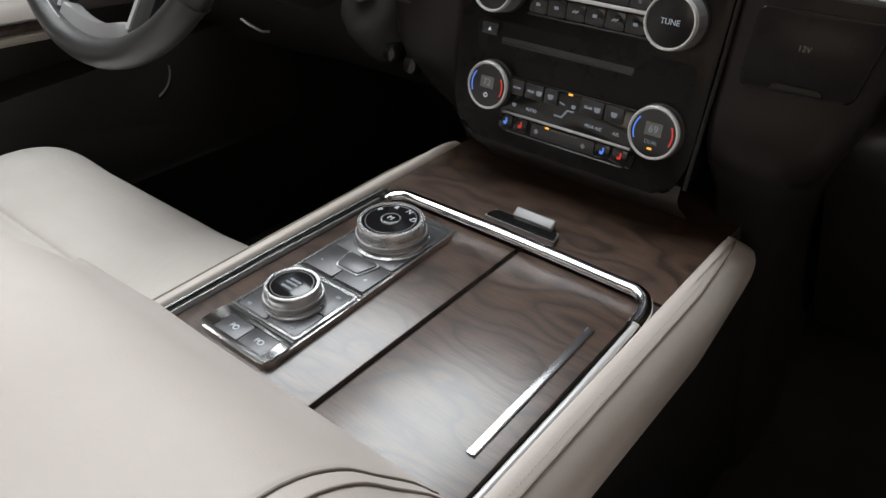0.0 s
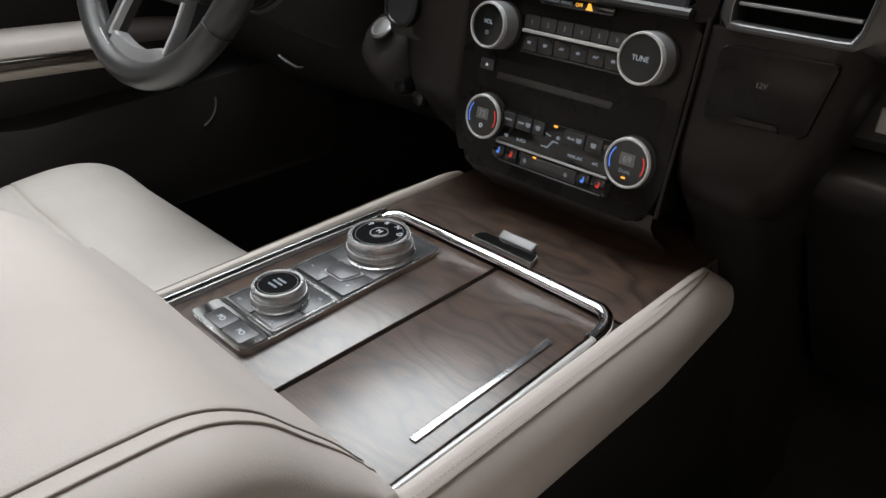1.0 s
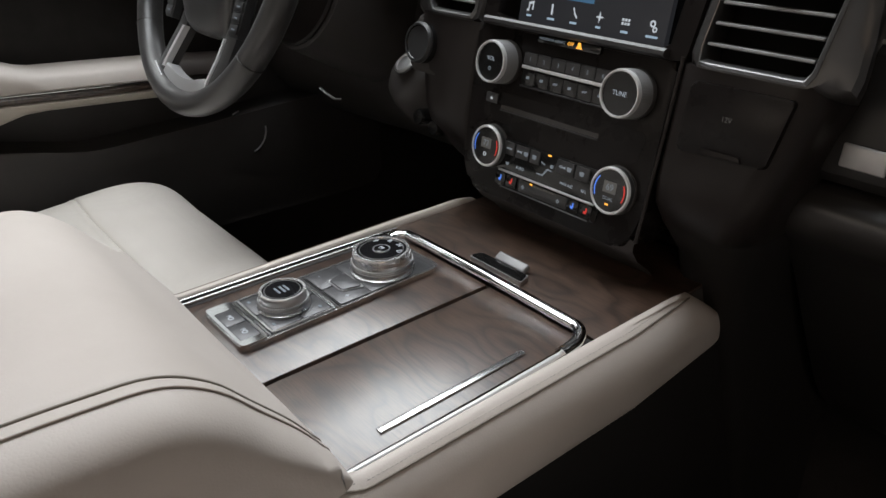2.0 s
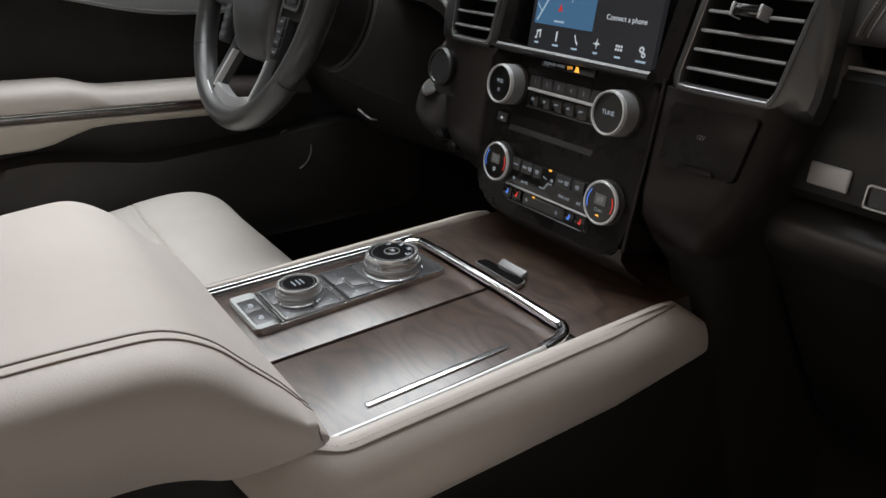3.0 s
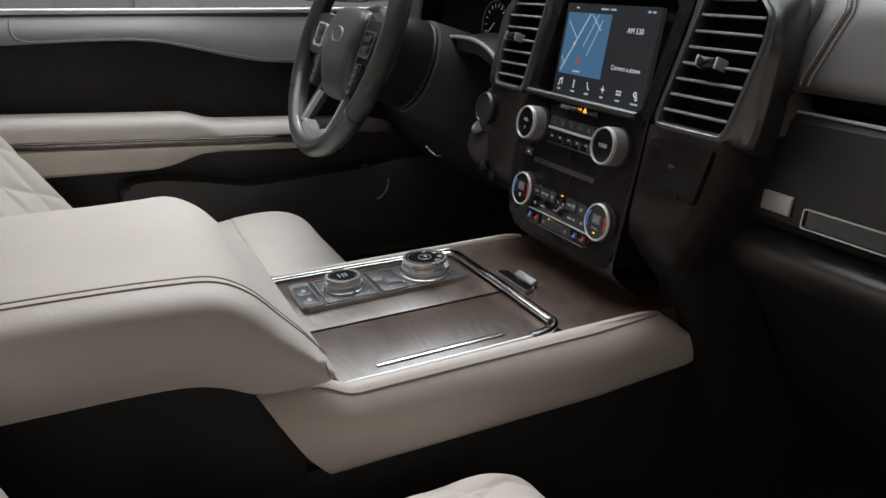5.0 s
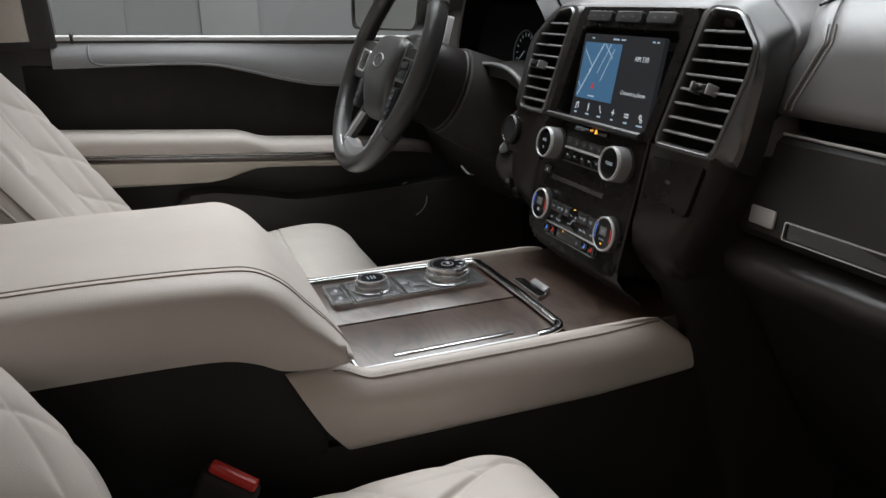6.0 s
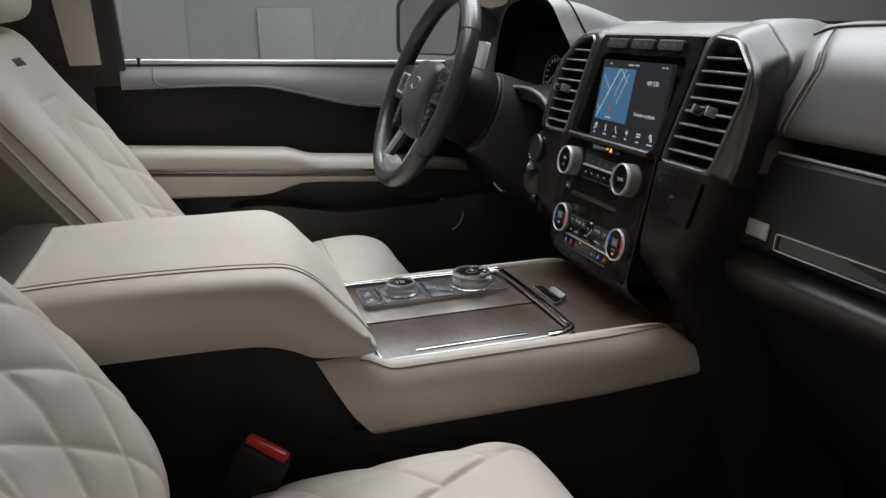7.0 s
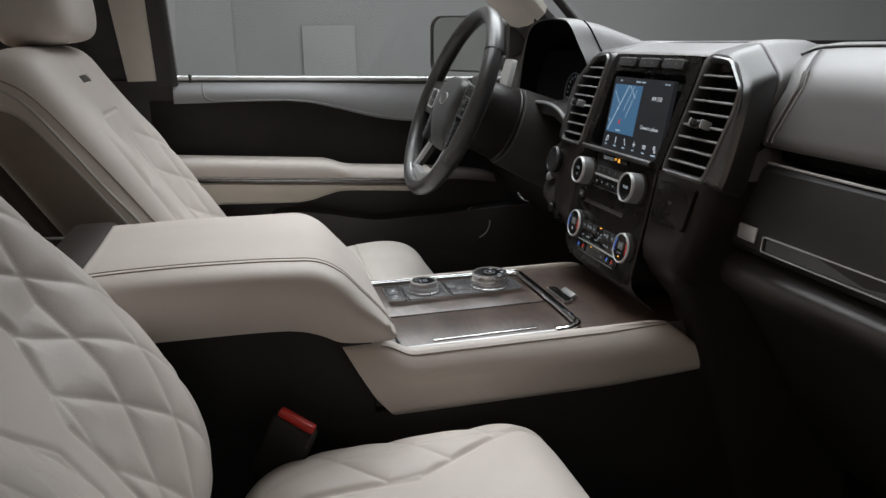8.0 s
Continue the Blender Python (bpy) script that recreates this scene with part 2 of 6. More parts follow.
def tube(path, rx, ry=None, n=10, closed=False, up=(0, 0, 1)):
    """An oval section (rx across, ry along up) drawn along a path."""
    ry = rx if ry is None else ry
    pts = [Vector(p) for p in path]
    rings, k = [], len(pts)
    for i, p in enumerate(pts):
        a, b = (pts[i - 1], pts[(i + 1) % k]) if closed else (pts[max(i - 1, 0)], pts[min(i + 1, k - 1)])
        d = (b - a).normalized()
        side = d.cross(Vector(up)).normalized()
        top = side.cross(d).normalized()
        rings.append([p + side * rx * math.cos(2 * math.pi * j / n) + top * ry * math.sin(2 * math.pi * j / n) for j in range(n)])
    if closed:
        rings.append(rings[0])
        bm = loft(rings, caps=False)
        bmesh.ops.remove_doubles(bm, verts=bm.verts, dist=1e-6)
        return bm
    return loft(rings)


def strip_along(path, section):
    """A moulding: the section (across, up) drawn along a level path."""
    pts, rings = [Vector(p) for p in path], []
    for i, p in enumerate(pts):
        d = (pts[min(i + 1, len(pts) - 1)] - pts[max(i - 1, 0)]).normalized()
        side = d.cross(Vector((0, 0, 1))).normalized()
        rings.append([p + side * a + Vector((0, 0, b)) for a, b in section])
    return loft(rings)


def lathe(profile, m=None, n=48):
    """A turned body: profile of (radius, height) about the local z axis."""
    bm = loft([[(r * math.cos(2 * math.pi * j / n), r * math.sin(2 * math.pi * j / n), h) for j in range(n)] for r, h in profile])
    if m is not None:
        bmesh.ops.transform(bm, matrix=m, verts=bm.verts)
    return bm


def smooth_line(points, steps=6, closed=False):
    """A Catmull-Rom line through the points."""
    p = [Vector(q) for q in points]
    n, out = len(p), []
    for i in range(n if closed else n - 1):
        a, b, c, d = (p[(i + k) % n] if closed else p[min(max(i + k, 0), n - 1)] for k in (-1, 0, 1, 2))
        for s in range(steps):
            t = s / steps
            out.append(0.5 * (2 * b + (c - a) * t + (2 * a - 5 * b + 4 * c - d) * t * t + (3 * b - a - 3 * c + d) * t ** 3))
    if not closed:
        out.append(p[-1])
    return out


def rounded(poly, r, steps=5):
    """The outline poly (2D) with its corners rounded."""
    out, n = [], len(poly)
    for i in range(n):
        p, a, b = Vector(poly[i]), Vector(poly[i - 1]), Vector(poly[(i + 1) % n])
        da, db = (a - p), (b - p)
        q = min(r, da.length * 0.45, db.length * 0.45)
        s, e = p + da.normalized() * q, p + db.normalized() * q
        for k in range(steps + 1):
            t = k / steps
            out.append(tuple((1 - t) ** 2 * s + 2 * t * (1 - t) * p + t * t * e))
    return out


def rect(u0, u1, v0, v1, r=0.0):
    poly = [(u0, v0), (u1, v0), (u1, v1), (u0, v1)]
    return rounded(poly, r) if r > 0 else poly


def ring_plate(outer, inner, w0, w1, m):
    """A frame between two outlines with the same number of points."""
    rings = [[(u, v, w0) for u, v in outer], [(u, v, w1) for u, v in outer], [(u, v, w1) for u, v in inner], [(u, v, w0) for u, v in inner]]
    rings.append(rings[0])
    bm = loft(rings, caps=False)
    bmesh.ops.remove_doubles(bm, verts=bm.verts, dist=1e-7)
    bmesh.ops.transform(bm, matrix=m, verts=bm.verts)
    return bm


def lettering(name, body, size, m, material, parent, label="", align="CENTER"):
    cu = bpy.data.curves.new(name, "FONT")
    cu.body, cu.size, cu.extrude = body, size, 0.0001
    cu.align_x, cu.align_y = align, "CENTER"
    tmp = new(name + "_curve", cu)
    me = bpy.data.meshes.new_from_object(tmp.evaluated_get(bpy.context.evaluated_depsgraph_get()))
    bpy.data.objects.remove(tmp)
    me.transform(m)
    me.materials.clear()
    me.materials.append(material)
    ob = new(name, me)
    ob.parent = parent
    if label:
        ob["label"] = label
    return ob


def plane_at(origin, tilt, u=(1, 0, 0)):
    """Local axes: u to the car's right, v up the face, w out towards the rear."""
    s, c = math.sin(radians(tilt)), math.cos(radians(tilt))
    m = Matrix(((1, 0, 0, 0), (0, s, -c, 0), (0, c, s, 0), (0, 0, 0, 1)))
    return Matrix.Translation(origin) @ m


def lift(m, u, v, w=0.0):
    return m @ Matrix.Translation((u, v, w))


# ---- studio and cabin shell ----
def setting(name, bm, material, label, category):
    return tagged(part(name, bm, material), label, category, kind="structure")


# The floor is out of view and kept pale to bounce light upwards.
setting("ground", span(-7, 7, -7, 7, -0.42, -0.32, 0), FLOORM, "grey painted studio floor under the vehicle", "floor")
setting("wall_left", span(-5.4, -5.2, -7, 7, -0.4, 5.0, 0), WALL, "plain grey studio wall beyond the window", "wall")
setting("wall_front", span(-7, 7, 6.6, 6.8, -0.4, 5.0, 0), WALL, "plain grey studio wall beyond the windshield", "wall")
# Right and back walls are unseen reflectors, white to lift the dark interior.
setting("wall_right", span(6.8, 7.0, -7, 7, -0.4, 5.0, 0), BOUNCEWALL, "unseen white wall added to bounce light into the cabin", "wall")
setting("wall_back", span(-7, 7, -7.0, -6.8, -0.4, 5.0, 0), BOUNCEWALL, "unseen white wall added to bounce light into the cabin", "wall")
setting("ceiling", span(-7, 7, -7, 7, 5.0, 5.1, 0), WALL, "plain grey studio ceiling", "ceiling")
# Paler sheets paint the blurred patches of light on the left wall.
for y0, y1, top in ((-2.4, -0.61, 4.2), (-0.10, 0.31, 1.0)):
    setting("wall_light_patch", span(-5.195, -5.17, y0, y1, -0.3, top, 0.004), LIGHTPATCH, "pale sheet standing in for blurred light on the studio wall", "panel")

setting("floor", span(-0.86, 0.84, -1.6, 0.75, 0.0, 0.04, 0.01), CARPET, "black carpeted cabin floor", "floor")
setting("firewall", span(-0.86, 0.84, 0.62, 0.68, 0.0, 0.80, 0.01), BLACK, "black bulkhead ahead of the footwells", "bulkhead")
# Added out of view; cream so that it throws light forward.
setting("rear_bounce_wall", span(-0.9, 0.84, -1.66, -1.6, 0.0, 0.86, 0.01), TRIM, "unseen wall added to close the cabin behind, cream to bounce light", "wall")


def headliner():
    """Unseen roof lining; its opening is added to steer light past the seats."""
    outer = rect(-0.80, 0.80, -1.6, -0.16, 0.08)
    inner = rect(-0.66, 0.0, -0.60, -0.225, 0.05)
    return ring_plate(outer, inner, 1.25, 1.29, Matrix.Identity(4))


setting("kick_panel", span(-0.88, -0.83, 0.2, 0.70, 0.0, 0.80, 0.01), BLACK, "black kick panel beside the footwell", "panel")
setting("headliner", headliner(), HEAD, "unseen cloth roof lining with an opening added to shape the light", "ceiling")
setting("sill_step", span(0.80, 0.88, -1.5, 0.6, -0.02, 0.10, 0.015), BLACK, "black door sill below the open doorway", "sill")

# ---- centre console ----
console = thing("center_console", "wide centre console in cream leather and brown stained wood", "console")


def rail_point(x, z, k, s):
    rear = -0.457 + (0.5 - z) * 0.75
    top = min(max((z - 0.425) / 0.085, 0.0), 1.0)
    nose = 0.064 - top ** 1.4 * 0.080
    y = rear + (nose - rear) * k
    up = min(max((-0.368 - y) / 0.042, 0.0), 1.0)
    up = up * up * (3 - 2 * up)
    share = min(max((z - 0.455) / 0.045, 0.0), 1.0)
    end = max(0.0, (k - 0.93) / 0.07)
    x2 = x - (x - 0.147) * 0.22 * end ** 2.2
    z2 = z - 0.004 * top * end ** 2
    return Vector((s * (x2 - 0.012 * max(0.0, y + 0.1) / 0.15 * (x > 0.155)), y, z2 + 0.017 * up * share))


RAIL = smooth_line([(0.146, 0.490, 0), (0.1475, 0.5035, 0), (0.1515, 0.5050, 0), (0.157, 0.5032, 0), (0.1630, 0.4990, 0), (0.1700, 0.4915, 0), (0.1755, 0.482, 0), (0.1778, 0.470, 0),
                    (0.1755, 0.452, 0), (0.1690, 0.4275, 0), (0.150, 0.4225, 0)], 4, closed=True)
for s in (-1, 1):
    part("side_panel", loft([[rail_point(p.x, p.y, k / 40, s) for p in RAIL] for k in range(41)]), CREAM, console, "padded cream leather side panel with a seam", smooth=60)
    seam = []
    for k in range(6, 60):
        f = k / 60
        p = rail_point(0.1625, 0.4998, f, s)
        seam.append((p.x, p.y, p.z + 0.0003))
    part("seam", tube(seam, 0.0009, n=6), THREAD, console, "dark stitched seam")
    dots = bmesh.new()
    for a, b in zip(seam[::1], seam[1::1]):
        for q in range(2):
            c = Vector(a).lerp(Vector(b), 0.25 + 0.5 * q)
            d = (Vector(b) - Vector(a)).normalized()
            piece = rbox((0.0007, 0.0021, 0.0005), 0, 1, Matrix.Translation(c + Vector((-s * 0.0045, 0, 0.0023))))
            tmp = bpy.data.meshes.new("tmp")
            piece.to_mesh(tmp)
            piece.free()
            dots.from_mesh(tmp)
            bpy.data.meshes.remove(tmp)
    part("stitching", dots, STITCH, console, "row of small cream stitches")

part("lower_body", span(-0.1585, 0.1585, -0.80, 0.20, 0.04, 0.428, 0.012), PITCH, console, "black plastic lower body")
part("bin_body", span(-0.1570, 0.1570, -0.80, -0.42, 0.10, 0.562, 0.004), PITCH, console, "black plastic storage bin body")
part("under_deck", span(-0.147, 0.147, -0.45, 0.06, 0.425, 0.4955, 0.0), BLACK, console)
part("rear_panel", span(-0.168, 0.172, -0.815, -0.748, 0.30, 0.632, 0.012), BROWN, console, "dark brown rear panel behind the armrest")
part("left_deck", slab([(-0.1335, -0.44), (0.0155, -0.44), (0.0155, -0.136), (-0.1275, -0.136)], 0.4957, 0.500, None, 0.0008), WOOD, console, "brown wood veneer deck")
part("bin_lid", slab([(0.0205, -0.44), (0.1405, -0.44), (0.1350, -0.136), (0.0205, -0.136)], 0.4957, 0.5003, None, 0.0014), WOOD, console, "brown wood veneer sliding lid with open grain")
part("front_tray", slab([(-0.147, -0.128), (0.147, -0.128), (0.147, 0.06), (-0.147, 0.06)], 0.4957, 0.4985, None), WOOD, console, "brown wood veneer front tray")
part("lid_handle_strip", rbox((0.0065, 0.146, 0.003), 0.0008, 2, Matrix.Translation((0.1205, -0.262, 0.5008)) @ pose(0, 0, 0, 0, 0, 1.2)), BRUSHED, console, "slim polished metal strip let into the lid")
bar = smooth_line([(0.1425, -0.170, 0.5035), (0.1395, -0.148, 0.504), (0.128, -0.1335, 0.505), (0.105, -0.1315, 0.505), (0.0, -0.130, 0.505), (-0.10, -0.1315, 0.505), (-0.115, -0.1335, 0.5045), (-0.1228, -0.1400, 0.5035), (-0.1240, -0.148, 0.5025)], 8)
part("chrome_bar", tube(bar, 0.0062, 0.0046, 20), CHROME, console, "bright chrome bar across the deck with rounded ends")
part("chrome_rail", tube([(0.1425, -0.165, 0.5025), (0.1455, -0.26, 0.503), (0.1475, -0.44, 0.504)], 0.0028, 0.0026, 10), BEZEL, console, "thin bright metal edge rail")
part("chrome_rail", tube([(-0.1290, -0.150, 0.5030), (-0.1330, -0.26, 0.5032), (-0.1345, -0.44, 0.504)], 0.0011, 0.0014, 8), BRUSHED, console, "fine bright metal edge line")
part("chrome_rail", tube([(-0.1370, -0.130, 0.5030), (-0.1405, -0.26, 0.5034), (-0.1420, -0.44, 0.504)], 0.0013, 0.0016, 8), BRUSHED, console, "fine bright metal edge line")
part("rail_gap", tube([(-0.1331, -0.140, 0.5012), (-0.1368, -0.26, 0.5014), (-0.1382, -0.44, 0.502)], 0.0028, 0.0016, 8), PIANO, console, "black channel between the edge lines")
part("rear_chrome", tube([(0.022, -0.383, 0.5022), (0.14, -0.380, 0.5022), (0.1465, -0.376, 0.5025)], 0.0022, 0.002, 8), CHROME, console, "thin bright edge at the rear of the lid")
slot = part("tray_slot", slab(rounded([(-0.034, -0.0065), (0.037, -0.0065), (0.033, 0.0060), (-0.031, 0.0060)], 0.002), 0.498, 0.5045, Matrix.Translation((0.0, -0.1055, 0.0)), 0.0012), PIANO, console, "gloss black slot lip")
part("slot_edge", ring_plate(rounded([(-0.0352, -0.0076), (0.0382, -0.0076), (0.0342, 0.0070), (-0.0322, 0.0070)], 0.002), rounded([(-0.034, -0.0065), (0.037, -0.0065), (0.033, 0.0060), (-0.031, 0.0060)], 0.002), 0.498, 0.5035, Matrix.Translation((0.0, -0.1055, 0.0))), SATIN, slot, "thin metal edge round the slot")
part("tray_tab", rbox((0.041, 0.0105, 0.006), 0.0018, 3, Matrix.Translation((0.005, -0.0925, 0.5040)) @ pose(0, 0, 0, 30, 0, 0)), VANE, console, "satin metal finger tab")

# shifter plate, in three fields with bright edges
PX0, PX1 = -0.1055, -0.0345


def plate_outline(grow=0.0):
    return rounded([(PX0 - grow, -0.3635 - grow), (PX1 + grow + 0.003, -0.3635 - grow), (PX1 + grow - 0.003, -0.152 + grow), (PX0 - grow + 0.012, -0.152 + grow), (PX0 - grow, -0.17)], 0.010)


gear = part("shifter_plate", slab(plate_outline(), 0.4995, 0.5045, None, 0.0012), PLATE, console, "dark satin metal control plate")
part("plate_rim", ring_plate(plate_outline(0.0018), plate_outline(-0.0004), 0.4995, 0.5052, Matrix.Identity(4)), BRIGHT, gear, "bright chrome rim")
XC = (PX0 + PX1) / 2
part("mid_frame", ring_plate(rect(PX0 + 0.0005, PX1 + 0.0005, -0.3350, -0.2712, 0.004), rect(PX0 + 0.0030, PX1 - 0.002, -0.3328, -0.2740, 0.003), 0.504, 0.5068, Matrix.Identity(4)), BRIGHT, gear, "bright chrome field edge")
part("rear_frame", ring_plate(rect(PX0 - 0.0010, PX1 + 0.0035, -0.3640, -0.3395, 0.005), rect(PX0 + 0.0125, PX1 - 0.0050, -0.3612, -0.3425, 0.002), 0.504, 0.5072, Matrix.Identity(4)), CHROME, gear, "broad bright metal button frame")
for y, w in ((-0.3374, 0.0016), (-0.2695, 0.0020)):
    part("field_bar", strip_along([(PX0 + 0.001, y, 0.5045), (PX1 + 0.001, y, 0.5045)], [(-w, 0.0), (-w * 0.7, 0.0022), (w * 0.7, 0.0028), (w, 0.0)]), BRIGHT, gear, "bright bar between the fields")
for y in (-0.3392, -0.3358, -0.2722, -0.2664):
    part("field_gap", rbox((PX1 - PX0 - 0.002, 0.0012, 0.0012), 0, 1, Matrix.Translation((XC, y, 0.5046))), PIANO, gear)
for u in (-0.0805, -0.0530):
    part("park_button", slab(rect(-0.0133, 0.0133, -0.0088, 0.0088, 0.0012), 0.0, 0.0030, Matrix.Translation((u, -0.3518, 0.504)), 0.0008), KEYGREY, gear, "grey push button")
    lettering("button_mark", "P", 0.0062, Matrix.Translation((u - 0.002, -0.3518, 0.5072)), WHITE, gear)
    part("button_mark", ring_plate([(0.0026 * math.cos(q), 0.0026 * math.sin(q)) for q in np.linspace(0, 6.283, 12, endpoint=False)], [(0.0018 * math.cos(q), 0.0018 * math.sin(q)) for q in np.linspace(0, 6.283, 12, endpoint=False)], 0.0, 0.0003, Matrix.Translation((u + 0.0022, -0.3518, 0.5070))), WHITE, gear)
# mode field: four quarter pads round the small dial
MX, MY = -0.0700, -0.3040
for sx in (-1, 1):
    for sy in (-1, 1):
        part("mode_pad", slab(rect(min(sx * 0.0007, sx * 0.0322), max(sx * 0.0007, sx * 0.0322), min(sy * 0.0007, sy * 0.0288), max(sy * 0.0007, sy * 0.0288), 0.002), 0.0, 0.0022,
             Matrix.Translation((MX, MY + 0.001, 0.504)), 0.0008), KEYGREY, gear, "grey quarter pad")
        part("pad_mark", rbox((0.004, 0.0025, 0.0003), 0, 1, Matrix.Translation((MX + sx * 0.024, MY + sy * 0.023, 0.5064))), DIM, gear)
# manual shift pads, with a bright-edged lock button between them
for sx, txt in ((-1, "-"), (1, "+")):
    part("shift_pad", slab(rect(min(sx * 0.0007, sx * 0.0330), max(sx * 0.0007, sx * 0.0330), -0.0165, 0.0165, 0.0015), 0.0, 0.0020, Matrix.Translation((XC, -0.2480, 0.504)), 0.0006), KEYGREY, gear, "grey shift pad")
    lettering("pad_mark", txt, 0.0075, Matrix.Translation((XC + sx * 0.024, -0.2525, 0.5063)), WHITE, gear)
    part("front_pad", slab(rect(min(sx * 0.0007, sx * 0.0320), max(sx * 0.0007, sx * 0.0320), -0.0320, 0.0400, 0.004), 0.0, 0.0016, Matrix.Translation((XC, -0.1985, 0.504)), 0.0006), KEYGREY, gear, "grey pad under the gear selector")
LOCK = rounded([(-0.0105, -0.0085), (0.0125, -0.0085), (0.0175, 0.0105), (-0.0150, 0.0105)], 0.003)
lock = part("lock_button", slab(LOCK, 0.0, 0.0042, Matrix.Translation((XC + 0.002, -0.2430, 0.504)), 0.0014), KEYGREY, gear, "raised dark metal centre button")
part("lock_edge", ring_plate([(u * 1.10, v * 1.12) for u, v in LOCK], LOCK, 0.0, 0.0030, Matrix.Translation((XC + 0.002, -0.2430, 0.504))), SATIN, lock, "bright edge round the button")


def knob(name, cx, cy, z, r_top, h, label, parent):
    base = Matrix.Translation((cx, cy, z))
    k = part(name, lathe([(r_top * 1.16, 0), (r_top * 1.17, h * 0.10), (r_top * 1.10, h * 0.16), (r_top * 1.09, h * 0.22)], base), KNOB, parent, label)
    # knurled flank
    n, rings = 144, []
    for q, (f, g) in enumerate([(1.105, 0.20), (1.12, 0.26), (1.10, 0.42), (1.06, 0.58), (1.04, 0.66)]):
        rings.append([((r_top * f - (0.0005 if (j % 2 and 0 < q < 4) else 0)) * math.cos(2 * math.pi * j / n), (r_top * f - (0.0005 if (j % 2 and 0 < q < 4) else 0)) * math.sin(2 * math.pi * j / n), h * g) for j in range(n)])
    bm = loft(rings)
    bmesh.ops.transform(bm, matrix=base, verts=bm.verts)
    part("grip", bm, KNOB, k, "knurled satin metal grip", smooth=25)
    for g in (0.34, 0.42, 0.50):
        bm = lathe([(r_top * (1.118 - 0.10 * (g - 0.26)) + 0.0004, h * g - 0.0004), (r_top * (1.118 - 0.10 * (g - 0.26)) + 0.0008, h * g), (r_top * (1.118 - 0.10 * (g - 0.26)) + 0.0004, h * g + 0.0004)], base)
        part("grip_line", bm, SATIN, k)
    part("collar", lathe([(r_top * 1.04, h * 0.64), (r_top * 1.05, h * 0.72), (r_top * 1.03, h * 0.95), (r_top * 1.0, h), (r_top * 0.90, h * 1.0), (r_top * 0.88, h * 0.95)], base, 64), KNOB, k, "bright metal collar")
    part("cap", lathe([(r_top * 0.90, h * 0.90), (r_top * 0.89, h * 0.97), (r_top * 0.6, h * 0.975), (r_top * 0.05, h * 0.975)], base, 64), GLOSSCAP, k, "gloss black cap")
    part("cap_ring", lathe([(r_top * 0.80, h * 0.972), (r_top * 0.795, h * 0.985), (r_top * 0.775, h * 0.985), (r_top * 0.77, h * 0.972)], base, 64), DARKMETAL, k, "fine metal ring in the cap")
    return k


shifter = knob("gear_knob", -0.0690, -0.1965, 0.5045, 0.0272, 0.0225, "rotary gear selector in knurled metal with a black cap", console)
for txt, a in (("P", 172), ("R", 127), ("N", 84), ("D", 42)):
    lettering("gear_letter", txt, 0.0075, Matrix.Translation((-0.0690 + 0.0185 * math.cos(radians(a - 10)), -0.1965 + 0.0185 * math.sin(radians(a - 10)), 0.5266)) @ pose(0, 0, 0, 0, 0, (a - 105) * 0.3), WHITE, shifter)
part("centre_button", lathe([(0.0075, 0.0222), (0.0072, 0.0229), (0.006, 0.0232), (0.0, 0.0232)], Matrix.Translation((-0.0690, -0.1965, 0.5042)), 32), PIANO, shifter)
part("centre_ring", lathe([(0.0086, 0.0220), (0.0084, 0.0231), (0.0076, 0.0231), (0.0075, 0.022)], Matrix.Translation((-0.0690, -0.1965, 0.5042)), 32), SATIN, shifter)
lettering("gear_letter", "M", 0.0075, Matrix.Translation((-0.0690, -0.1965, 0.5277)), WHITE, shifter)
mode = knob("drive_dial", -0.0690, -0.3045, 0.5060, 0.0205, 0.0170, "smaller rotary drive dial in metal with a black cap", console)
for dy, w in ((0.004, 0.011), (0.0, 0.012), (-0.005, 0.011)):
    part("dial_mark", rbox((w, 0.0020, 0.0003), 0, 1, Matrix.Translation((-0.0690, -0.3045 + dy, 0.5228))), DIM, mode)

# ---- armrest ----
armrest = part("armrest", bmesh.new(), CREAM, console, "padded cream leather armrest lid with stitched edges")
TOP = [(-0.748, 0.632), (-0.735, 0.638), (-0.65, 0.6405), (-0.57, 0.6395), (-0.515, 0.637), (-0.480, 0.6325), (-0.453, 0.6165), (-0.432, 0.593), (-0.411, 0.568), (-0.3985, 0.5495), (-0.393, 0.541)]
LOW = [(-0.397, 0.5340), (-0.414, 0.5325), (-0.44, 0.5335), (-0.465, 0.5375), (-0.488, 0.549), (-0.515, 0.557), (-0.56, 0.560), (-0.66, 0.561), (-0.735, 0.561), (-0.748, 0.567)]
PROFILE = [Vector((p.x, p.y)) for p in smooth_line([(y, z, 0) for y, z in TOP + LOW], 4, closed=True)]


def inset(poly, d):
    n, out = len(poly), []
    for i in range(n):
        t = (poly[(i + 1) % n] - poly[i - 1]).normalized()
        low = min(1.0, max(0.08, (poly[i].y - 0.566) / 0.02)) if d > 0 else 1.0
        if d > 0 and poly[i].x > -0.476 and (poly[i].y > 0.556 or poly[i].x > -0.400):
            low = min(1.0, max(0.15, (poly[i].y - 0.530) / 0.062))
        out.append(poly[i] + Vector((t.y, -t.x)) * d * low)
    return out


